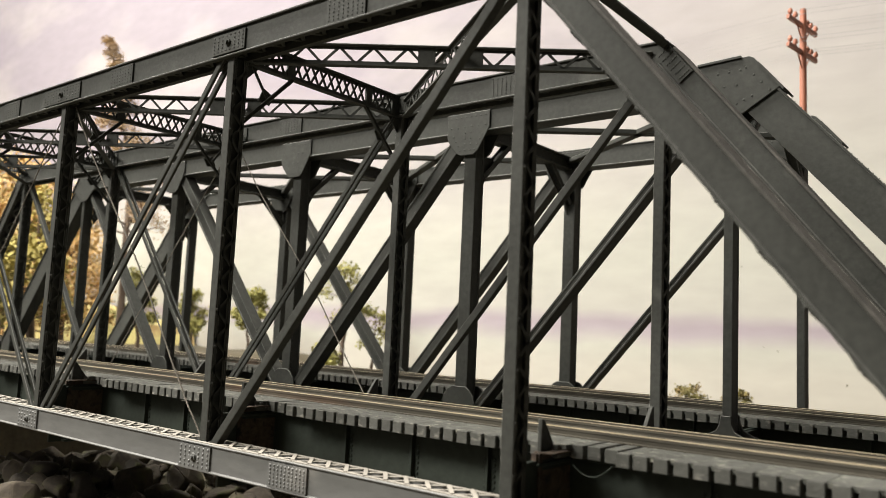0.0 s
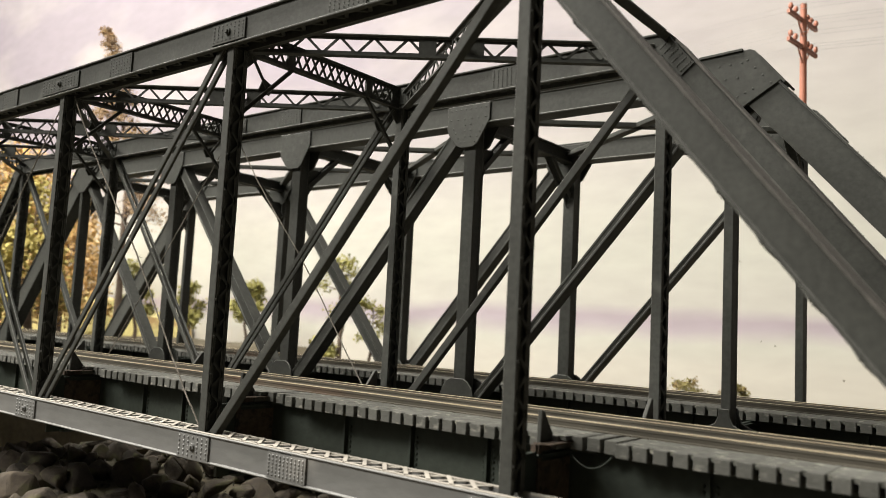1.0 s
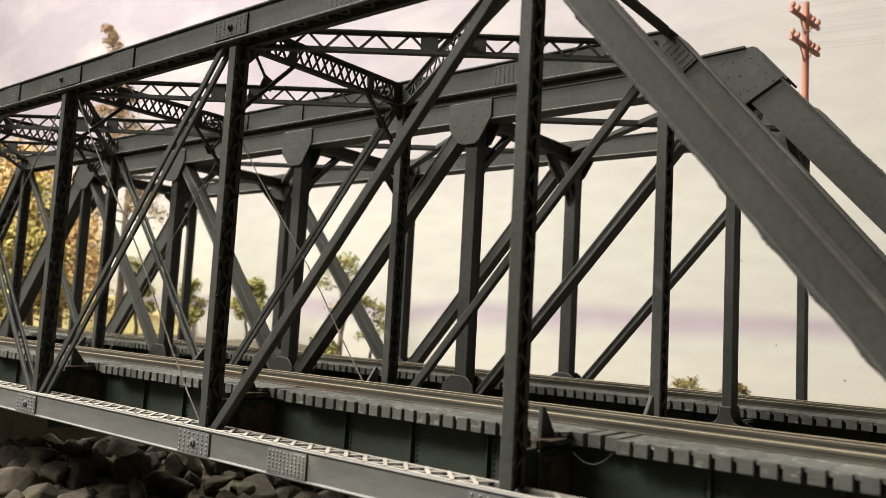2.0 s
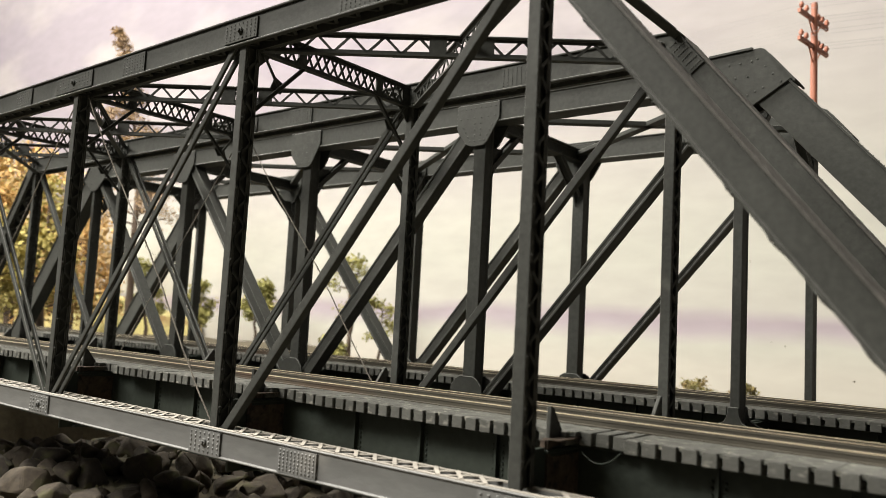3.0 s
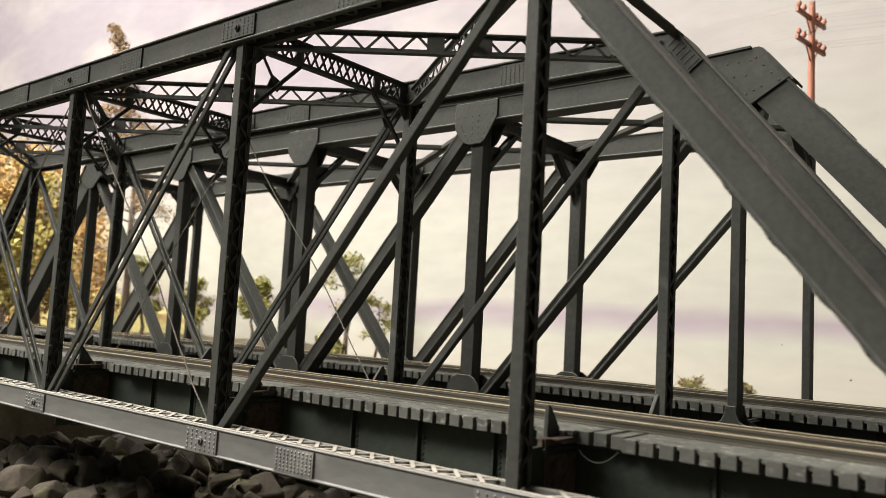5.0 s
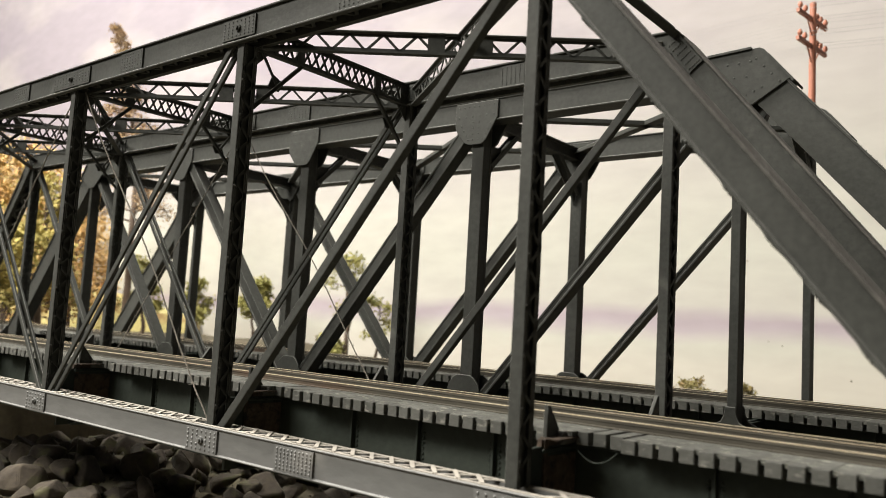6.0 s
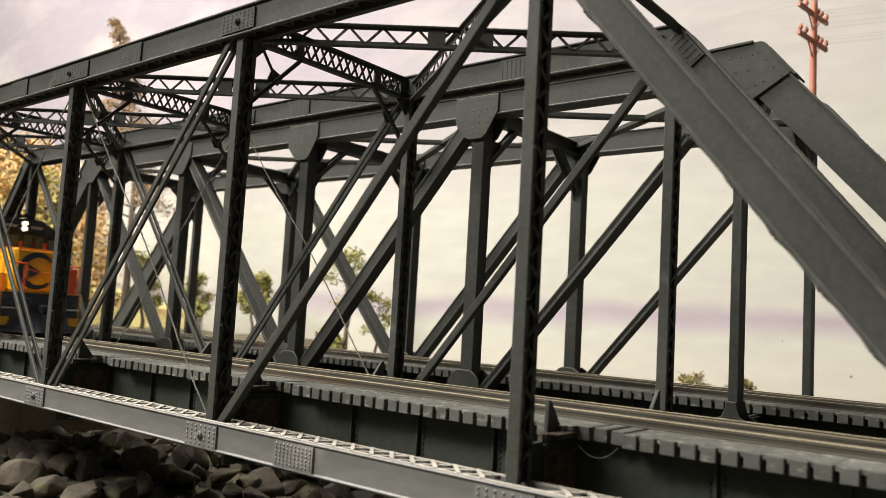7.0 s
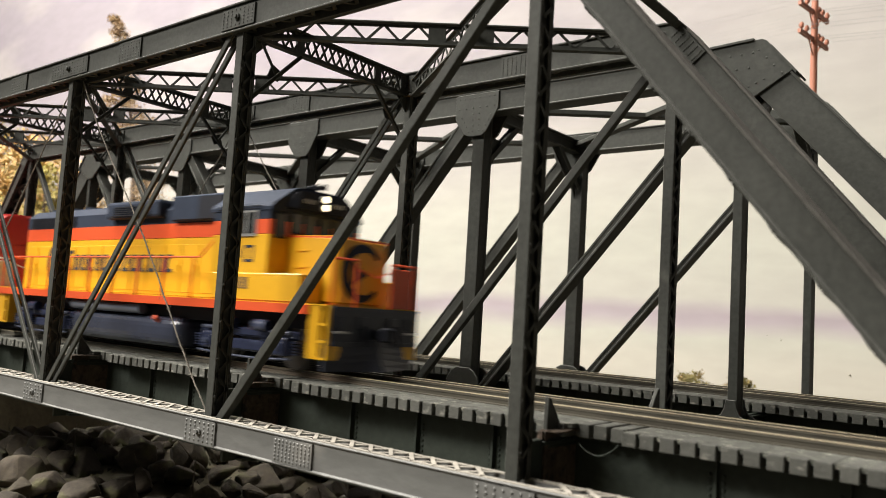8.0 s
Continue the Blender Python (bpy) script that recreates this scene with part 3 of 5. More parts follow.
def deck(br, W, tie_z, mat, knees):
    """Floor beams with pointed knee plates, and the plate girders that carry the ties."""
    yc = W / 2 + 0.4
    zt = tie_z - 0.27
    for i in range(END_L, END_R + 1):
        x = i * P
        bm = bmesh.new()
        box(bm, x - 0.05, x + 0.05, 0.55, W + 0.3, -0.75, zt - 0.02)
        box(bm, x - 0.11, x + 0.11, 0.95, W - 0.1, zt - 0.13, zt - 0.06)
        box(bm, x - 0.28, x + 0.28, 0.95, W - 0.1, -0.75, -0.68)
        for k in range(10):
            for s in (-1, 1):
                rivet(bm, (x + s * 0.05, 0.9 + k * 0.12, 0.1), (s, 0, 0), 0.03)
        fb = part("floor_beam", bm, mat, br)
        for ya, yb in ((0.95, 2.2), (W - 1.4, W - 0.15)) if knees else ():
            bm = bmesh.new()
            box(bm, x - 0.055, x + 0.33, ya + 0.1, yb, 1.15, 1.175)
            br2 = part("bracket_top", bm, RUSTY, fb, "rust-brown bracket top plate")
            bm = bmesh.new()
            box(bm, x - 0.05, x + 0.052, ya, yb, zt - 0.02, 1.15)
            box(bm, x + 0.056, x + 0.074, ya + 0.1, yb - 0.02, -0.66, 0.84)
            box(bm, x + 0.052, x + 0.09, ya + 0.05, ya + 0.16, -0.6, 1.15)
            for k in range(12):
                rivet(bm, (x + 0.074, ya + 0.25, -0.5 + k * 0.13), (1, 0, 0), 0.03)
                rivet(bm, (x + 0.074, yb - 0.12, -0.5 + k * 0.13), (1, 0, 0), 0.03)
            part("bracket_web", bm, RUSTY, br2, "rust-brown riveted bracket plate")
        for y0, s in ((0.72, 1), (W + 0.13, -1)) if knees else ():
            bm = bmesh.new()
            pts = [(y0, -0.3), (y0 + s * 1.25, -0.3), (y0 + s * 1.25, 0.9), (y0 + s * 0.98, 1.14), (y0 + s * 0.52, 1.74), (y0 + s * 0.42, 1.77), (y0 + s * 0.38, 0.9), (y0, 0.9)]
            f0 = [bm.verts.new(Vector((x - 0.045, yy, zz)) * C) for yy, zz in pts]
            f1 = [bm.verts.new(Vector((x + 0.045, yy, zz)) * C) for yy, zz in pts]
            bm.faces.new(f0)
            bm.faces.new(f1[::-1])
            for q in range(len(pts)):
                r = (q + 1) % len(pts)
                bm.faces.new((f0[q], f0[r], f1[r], f1[q]))
            bmesh.ops.recalc_face_normals(bm, faces=bm.faces)
            part("knee_plate", bm, STEEL, fb)
    for i in range(END_L, END_R):
        for y, s in ((yc - 1.35, -1), (yc + 1.35, 1)):
            bm = bmesh.new()
            xa, xb = i * P + 0.05, (i + 1) * P - 0.05
            zm, hh = (zt - 0.02 - 0.96) / 2, zt - 0.02 + 0.96
            prism(bm, (xa, y, zm), (xb, y, zm), (0, 0, 1), i_profile(hh, 0.44, 0.055, 0.08))
            gi = part("stringer_girder", bm, mat, br, "dark green-grey riveted plate girder")
            for k in range(1, 4):
                xs = i * P + 0.72 + k * 2.07
                bm = bmesh.new()
                box(bm, xs - 0.03, xs + 0.03, y + s * 0.04 if s > 0 else y - 0.16, y + 0.16 if s > 0 else y - 0.04, -0.88, zt - 0.08)
                for o in (-0.12, 0.12):
                    for q in range(14):
                        rivet(bm, (xs + o, y + s * 0.04, -0.8 + q * 0.115), (0, s, 0), 0.04, 0.8)
                part("stiffener", bm, mat, gi)


def plain_bar(parent, name, a, b, wide, deep, mat, y0, label=""):
    """A rolled member with flanges: a web and two flanges, seen as a channel."""
    bm = bmesh.new()
    a, b = Vector(a), Vector(b)
    d = (b - a).normalized()
    nrm = Vector((-d.z, 0, d.x))
    o = Vector((0, y0 + deep / 2, 0))
    prism(bm, a + o, b + o, nrm, i_profile(wide, deep, 0.07, deep * 0.92))
    return part(name, bm, mat, parent, label)


def gusset(parent, pts, y, thick, mat, rows, name="gusset_plate"):
    """A plate of the given outline in the truss plane with rows of rivets inside it."""
    bm = bmesh.new()
    f0 = [bm.verts.new(Vector((x, y, z)) * C) for x, z in pts]
    f1 = [bm.verts.new(Vector((x, y + thick, z)) * C) for x, z in pts]
    bm.faces.new(f0)
    bm.faces.new(f1[::-1])
    for q in range(len(pts)):
        r = (q + 1) % len(pts)
        bm.faces.new((f0[q], f0[r], f1[r], f1[q]))
    bmesh.ops.recalc_face_normals(bm, faces=bm.faces)
    for (xa, za), (xb, zb), n in rows:
        for k in range(n):
            t = k / max(1, n - 1)
            o = (xa + (xb - xa) * t, y, za + (zb - za) * t)
            rivet(bm, o, (0, -1, 0), 0.036, 0.3)
            rivet(bm, (o[0], y + thick, o[2]), (0, 1, 0), 0.036, 0.3)
    return part(name, bm, mat, parent)


def pratt_bridge_plain(at):
    """The bridge behind: heavier plain members with large gusset plates."""
    br = thing("truss_bridge", "dark grey through-truss bridge with plain members and large gusset plates", "bridge", at=at)
    W = 6.6
    zt0, zt1 = 9.98, 10.72
    D = 0.62
    for y in (0, W):
        bm = bmesh.new()
        prism(bm, (-3 * P, y + D / 2, (zt0 + zt1) / 2), (P + 0.2, y + D / 2, (zt0 + zt1) / 2), (0, 0, 1), i_profile(zt1 - zt0 + 0.03, D + 0.1, 0.055, D))
        part("top_chord", bm, STEEL_B, br)
        bm = bmesh.new()
        box(bm, END_L * P, END_R * P, y, y + D, 0.05, 0.6)
        part("bottom_chord", bm, STEEL_B, br)
        for i in range(-3, 2):
            x = i * P
            w = 0.24 if i in (1, -3) else 0.48
            x = x - ((0.13 if y == 0 else 0.0) if i == 1 else (0.06 if y == 0 else -0.04))
            bm = bmesh.new()
            prism(bm, (x, y + D / 2, 0.3), (x, y + D / 2, zt0), (0, 1, 0), i_profile(D - 0.12, w, 0.07, w * 0.9))
            part("post", bm, STEEL_B, br)
            xf, x = x, i * P
            for yy in (y - 0.075, y + D):
                x = i * P + (0.2 if i == 1 else 0)
                if i in (1, -3):
                    s = 1 if i == 1 else -1
                    pts = [(x - s * 2.0, zt1 + 0.08), (x + s * 0.22, zt1 + 0.2), (x + s * 0.34, zt1 + 0.14), (x + s * 1.06, zt1 - 0.72), (x + s * 0.0, zt0 - 0.65), (x - s * 0.45, zt0 - 0.6), (x - s * 1.2, zt0)]
                    rows = [((x - s * 1.5, zt1 - 0.2), (x, zt1 - 0.15), 6), ((x - s * 1.4, zt1 - 0.55), (x - s * 0.1, zt1 - 0.55), 5), ((x + s * 0.15, zt1 - 0.1), (x + s * 0.75, zt1 - 0.8), 4), ((x - s * 0.3, zt0 - 0.4), (x + s * 0.3, zt1 - 0.9), 4)]
                else:
                    x -= 0.1
                    pts = [(x - 0.88, zt1 - 0.06), (x + 0.88, zt1 - 0.06), (x + 0.88, zt0 + 0.1), (x + 0.42, zt0 - 0.66), (x + 0.25, zt0 - 0.78), (x - 0.25, zt0 - 0.78), (x - 0.45, zt0 - 0.70), (x - 0.80, zt0 - 0.3), (x - 0.88, zt0 - 0.1)]
                    rows = [((x - 0.72, zt1 - 0.2), (x + 0.72, zt1 - 0.2), 8), ((x - 0.72, zt0 + 0.2), (x + 0.72, zt0 + 0.2), 6), ((x - 0.6, zt0 - 0.1), (x - 0.3, zt0 - 0.6), 4), ((x + 0.6, zt0 - 0.1), (x + 0.3, zt0 - 0.6), 4), ((x - 0.12, zt0), (x - 0.12, zt0 - 0.6), 4), ((x + 0.12, zt0), (x + 0.12, zt0 - 0.6), 4)]
                gusset(br, pts, yy, 0.075, STEEL_B, rows)
                x = xf
                hb, hz = (0.5, 1.26) if i in (1, -3) else (0.66, 1.5)
                if i in (1, -3) and y > 0:
                    half = [(0.2, 0.1), (0.2, 0.98), (0.13, 1.05)]
                elif i in (1, -3):
                    half = [(0.62, 0.1), (0.62, 0.88), (0.48, 0.91), (0.24, 1.03), (0.16, 1.20), (0.125, 1.42)]
                else:
                    half = [(hb, 0.1), (hb, hz - 0.52), (hb - 0.06, hz - 0.30), (hb - 0.22, hz - 0.10), (0.26, hz)]
                pts = [(x - u, v) for u, v in half] + [(x + u, v) for u, v in half[::-1]]
                gusset(br, pts, yy, 0.075, STEEL_B, [((x - hb + 0.1, 0.8), (x + hb - 0.1, 0.8), 6)] if y == 0 else [])
        for i0, i1 in ((1, 0), (0, -1), (-3, -2), (-2, -1)):
            s = 1 if i1 > i0 else -1
            w = 0.25 if i0 in (1, -3) else 0.46
            plain_bar(br, "diagonal", (i0 * P + s * 0.3, y, 10.1), (i1 * P - s * 0.35, y, 0.6), w, D - 0.1, STEEL_B, 0.05)
        for it, ie in ((1, END_R), (-3, END_L)):
            a, b = Vector((it * P + (0.2 if it == 1 else 0), y, 10.3)), Vector((ie * P + (0.2 if it == 1 else 0), y, 0.3))
            d = (b - a).normalized()
            bm = bmesh.new()
            up = Vector((0, 0, 1))
            o = Vector((0, D / 2, 0))
            bar(bm, a + o, b + o, up, 0.92, D)
            n2 = (up - d * up.dot(d)).normalized()
            bar(bm, a + o, b + o, up, 0.06, D + 0.12, 0.47)
            for k in range(36):
                for s in (-1, 1):
                    rivet(bm, a + o + d * (0.4 + k * 0.36) + Vector((0, s * (D / 2), 0)) + n2 * 0.5, n2, 0.03)
            part("end_post", bm, STEEL_B, br)
            sd = 1 if d.x > 0 else -1
            for p0, p1, up2 in ((a + Vector((-sd * 1.15, 0, 0.56)), a + Vector((sd * 0.02, 0, 0.62)), up), (a + n2 * 0.60 + d * 0.02, a + n2 * 0.56 + d * 1.05, n2)):
                bm = bmesh.new()
                bar(bm, p0 + o, p1 + o, up2, 0.06, D + 0.26)
                part("hip_cover_plate", bm, STEEL_B, br)
    # cross struts with curved knee brackets, and flat laterals
    for i in range(-3, 2):
        x = i * P
        bm = bmesh.new()
        prism(bm, (x, D, 10.16), (x, W, 10.16), (0, 0, 1), i_profile(0.52, 0.4, 0.06, 0.06))
        part("cross_strut", bm, STEEL_B, br)
        for y0, s in ((D, 1), (W, -1)):
            bm = bmesh.new()
            prism(bm, (x, y0, 8.55), (x, y0 + s * 1.6, 10.0), (1, 0, 0), i_profile(0.34, 0.2, 0.05, 0.06))
            kb = part("knee_brace", bm, STEEL_B, br)
            bm = bmesh.new()
            hexa(bm, [(x - 0.03, y0, 8.1), (x + 0.03, y0, 8.1), (x + 0.03, y0, 9.3), (x - 0.03, y0, 9.3), (x - 0.03, y0 + s * 0.35, 8.65), (x + 0.03, y0 + s * 0.35, 8.65), (x + 0.03, y0 + s * 0.7, 9.3), (x - 0.03, y0 + s * 0.7, 9.3)])
            bmesh.ops.recalc_face_normals(bm, faces=bm.faces)
            part("knee_gusset", bm, STEEL_B, kb)
    for i in range(-3, 1):
        for y0, y1 in ((D, W), (W, D)):
            bm = bmesh.new()
            bar(bm, (i * P, y0, 10.25), ((i + 1) * P, y1, 10.25), (0, 0, 1), 0.16, 0.34)
            part("lateral_brace", bm, STEEL_B, br)
    deck(br, W, 1.31, GIRDER, False)
    return br


def soften(thing_ob, width):
    """Worn, slightly rounded edges on the large members; paler steel edges also carry painted highlights."""
    for ob in thing_ob.children_recursive:
        if ob.name.split(".")[0] in ("top_chord", "web_plate", "bottom_chord", "end_post", "cover_plate", "post", "diagonal", "stringer_girder", "floor_beam", "knee_plate", "knee_brace", "gusset_plate", "cross_strut", "lateral_brace"):
            mod = ob.modifiers.new("worn_edge", "BEVEL")
            mod.width, mod.segments, mod.limit_method, mod.angle_limit = width * C, 1, "ANGLE", radians(50)
            if ob.data.materials[0] in (STEEL, STEEL_B):
                ob.data.materials.append(WORN_LIT)
                mod.material = 1


soften(pratt_bridge_laced((0, 0, 0)), 0.014)
BX, BY = 0.75, 9.3
soften(pratt_bridge_plain((BX, BY, 0)), 0.016)


# ---- tracks: ties and rails ----
def track(yc, x_off, seed, label):
    tr = thing("railway_track", label, "track")
    rnd = random.Random(seed)
    x0, x1 = END_L * P + x_off, END_R * P + 10 + x_off
    meshes = []
    for short in (0, 1):
        for q in range(3):
            bm = bmesh.new()
            hl = (2.09, 1.8)[short]
            j = [rnd.uniform(-0.005, 0.005) for _ in range(4)]
            soft_box(bm, -0.13 + j[0], 0.13 + j[1], -hl + j[2] * 3, hl + j[3] * 3, -0.25, 0, 0.012, 1)
            meshes.append(mesh_of(bm, "tie"))
            meshes[-1].materials.append(TIE)
    n = int((x1 - x0) / 0.352)
    for k in range(n):
        x = x0 + 0.2 + k * 0.352
        u = (x - x_off) % P
        short = 1 if (0.05 < u < 1.15 and yc < 9) else 0
        ob = part("tie", meshes[short * 3 + rnd.randrange(3)], None, tr)
        ob.location = Vector((x, yc, 1.285 + rnd.uniform(-0.006, 0.006))) * C
        ob.rotation_euler = (0, 0, rnd.uniform(-0.004, 0.004))
    bm = bmesh.new()
    for k in range(n):
        x = x0 + 0.2 + k * 0.352
        if 0.05 < (x - x_off) % P < 1.15 and yc < 9:
            continue
        j = rnd.uniform(0, 0.05)
        box(bm, x + 0.10, x + 0.252, yc - 2.03 + j, yc + 2.03 - j, 1.20, 1.282 + rnd.uniform(0, 0.008))
    tagged(part("decking", bm, DECKING, tr), kind="stuff")
    for yy, guard in ((-0.865, 0), (0.865, 0), (-0.58, 1), (0.58, 1)):
        bm = bmesh.new()
        h = 0.165 - guard * 0.025
        xa, xb = x0 - 184, x1 + 60
        y = yc + yy
        prism(bm, (xa, y, 1.29), (xb, y, 1.29), (0, 0, 1), [(0, -0.065), (0.02, -0.065), (0.03, -0.02), (h - 0.06, -0.02), (h - 0.05, -0.042), (h + 0.001, -0.042), (h + 0.001, 0.042), (h - 0.05, 0.042), (h - 0.06, 0.02), (0.03, 0.02), (0.02, 0.065), (0, 0.065)])
        r = part("guard_rail" if guard else "rail", bm, RAIL, tr, "dusty grey-brown rail with worn bright head")
        bm = bmesh.new()
        box(bm, xa, xb, y - 0.04, y + 0.04, 1.29 + h, 1.295 + h)
        part("rail_head", bm, GUARDTOP if guard else RAILTOP, r)
    # spike heads and loose grit on the ties
    bm = bmesh.new()
    for k in range(n):
        x = x0 + 0.2 + k * 0.352
        for yy in (-0.865, 0.865):
            for s in (-1, 1):
                box(bm, x - 0.014, x + 0.014, yc + yy + s * 0.095 - 0.014, yc + yy + s * 0.095 + 0.014, 1.285, 1.305)
    tagged(part("spike", bm, RAIL, tr), kind="stuff")
    # land ties past the bridge, on the far bank
    bm = bmesh.new()
    k = 0
    while x0 - 0.2 - k * 0.6 > x0 - 180:
        x = x0 - 0.2 - k * 0.6
        box(bm, x - 0.12, x + 0.12, yc - 1.5, yc + 1.5, 0.95, 1.29)
        k += 1
    tagged(part("land_ties", bm, TIE, tr), kind="stuff")
    return tr


YC = 3.6
track(YC, 0.0, 11, "weathered grey timber bridge ties with four brown rails on the girders")
track(BY + 3.7, BX, 12, "weathered grey timber bridge ties with brown rails on the plain bridge")


# ---- abutments and banks under the tracks ----
def roadbed():
    for x0, x1, nm in ((-222, END_L * P - 0.3, "far_bank"), (END_R * P + 0.6, 97, "near_bank")):
        bm = bmesh.new()
        pts = [(-2.0, -6.5), (0.4, 0.93), (16.5, 0.93), (20.0, -6.5)]
        v0 = [bm.verts.new(Vector((x0, y, z)) * C) for y, z in pts]
        v1 = [bm.verts.new(Vector((x1, y, z)) * C) for y, z in pts]
        bm.faces.new(v0)
        bm.faces.new(v1[::-1])
        for q in range(4):
            r = (q + 1) % 4
            bm.faces.new((v0[q], v0[r], v1[r], v1[q]))
        bmesh.ops.recalc_face_normals(bm, faces=bm.faces)
        tagged(part(nm, bm, EARTH, None, "earth embankment that carries the two tracks"), kind="structure")


def grass_bank():
    """A dry grassy slope behind the tracks on the far bank."""
    bm = bmesh.new()
    grid = []
    for i in range(41):
        row = []
        for j in range(13):
            x, y = -66 - 80 * i / 40, 20.5 + 25 * j / 12
            z = 0.6 + 1.6 * smooth(0, 4, j) + 3.0 * smooth(3, 12, j) * smooth(0, 14, i) + 0.5 * noise.noise((x * 0.2, y * 0.2, 2))
            row.append(bm.verts.new(Vector((x, y, z if 0 < j and i > 0 else -6.5)) * C))
        grid.append(row)
    for i in range(40):
        for j in range(12):
            f = bm.faces.new((grid[i][j], grid[i + 1][j], grid[i + 1][j + 1], grid[i][j + 1]))
            f.smooth = True
    bmesh.ops.recalc_face_normals(bm, faces=bm.faces)
    tagged(part("grass_bank", bm, GRASS, None, "dry yellow-green grassy slope behind the tracks"), kind="structure")


roadbed()
grass_bank()


# ---- river bed, banks and plants ----
EYE = Vector((16.4, -11.6))


def bearing(turn, reach):
    """A place in plan, by the degrees it lies to the left of the bridge axis' view line and its distance."""
    a = radians(129.0 + turn)
    return EYE.x + reach * math.cos(a), EYE.y + reach * math.sin(a)


def boulders():
    rnd = random.Random(5)
    meshes = []
    for q in range(9):
        bm = bmesh.new()
        for k in range(15):
            d = Vector((rnd.gauss(0, 1), rnd.gauss(0, 1), rnd.gauss(0, 1))).normalized() * rnd.uniform(0.86, 1.08)
            bm.verts.new(Vector((d.x * 1.15, d.y, d.z * 0.9)) * C)
        hull = bmesh.ops.convex_hull(bm, input=list(bm.verts))
        bmesh.ops.delete(bm, geom=[v for v in hull["geom_interior"] if isinstance(v, bmesh.types.BMVert)], context="VERTS")
        bmesh.ops.dissolve_limit(bm, angle_limit=radians(16), verts=list(bm.verts), edges=list(bm.edges))
        bmesh.ops.bevel(bm, geom=list(bm.edges), offset=0.10 * C, segments=3, affect="EDGES", profile=0.5)
        bmesh.ops.triangulate(bm, faces=bm.faces)
        for v in bm.verts:
            v.co *= 1 + 0.05 * noise.noise(v.co / C * 2.2 + Vector((q * 7.1, q * 3.3, 0)))
        bmesh.ops.recalc_face_normals(bm, faces=bm.faces)
        for f in bm.faces:
            f.smooth = f.calc_area() < 0.012 * C * C
        me = mesh_of(bm, "boulder")
        me.materials.append(ROCK)
        meshes.append(me)
    for ring in range(15):
        reach = 26 + ring * 1.75
        for k in range(int(42 * reach / 60)):
            x, y = bearing(-7 + 41 * (k + rnd.uniform(-0.3, 0.3)) * 60 / (42 * reach), reach + rnd.uniform(-0.6, 0.6))
            if y > 22 or x < -36 or rnd.random() < 0.06:
                continue
            r = rnd.uniform(0.5, 0.92)
            ob = tagged(new("boulder", meshes[rnd.randrange(9)]), "grey-brown angular boulder on the dry river bed", "rock", "boulders of the river bed")
            ob.location = Vector((x, y, ground_z(x, y) + r * 0.2 + rnd.uniform(0, 0.25))) * C
            ob.rotation_euler = (rnd.uniform(-0.6, 0.6), rnd.uniform(-0.6, 0.6), rnd.uniform(0, 6.3))
            ob.scale = (r * rnd.uniform(0.85, 1.2), r, r * rnd.uniform(0.85, 1.2))
    bm = bmesh.new()
    for k in range(2600):
        x, y = bearing(rnd.uniform(-7, 33), rnd.uniform(28, 60))
        if x < -38:
            continue
        z = ground_z(x, y)
        r = rnd.uniform(0.06, 0.2)
        o = Vector((x, y, z + r * 0.4))
        t = [o + Vector((rnd.uniform(-r, r), rnd.uniform(-r, r), rnd.uniform(-r, r) * 0.8)) for _ in range(4)]
        v = [bm.verts.new(p * C) for p in t]
        for f in ((0, 1, 2), (0, 1, 3), (1, 2, 3), (0, 2, 3)):
            bm.faces.new([v[i] for i in f])
    bmesh.ops.recalc_face_normals(bm, faces=bm.faces)
    tagged(part("gravel", bm, ROCK, None, "fine grey-brown gravel between the boulders"), category="gravel", kind="stuff")


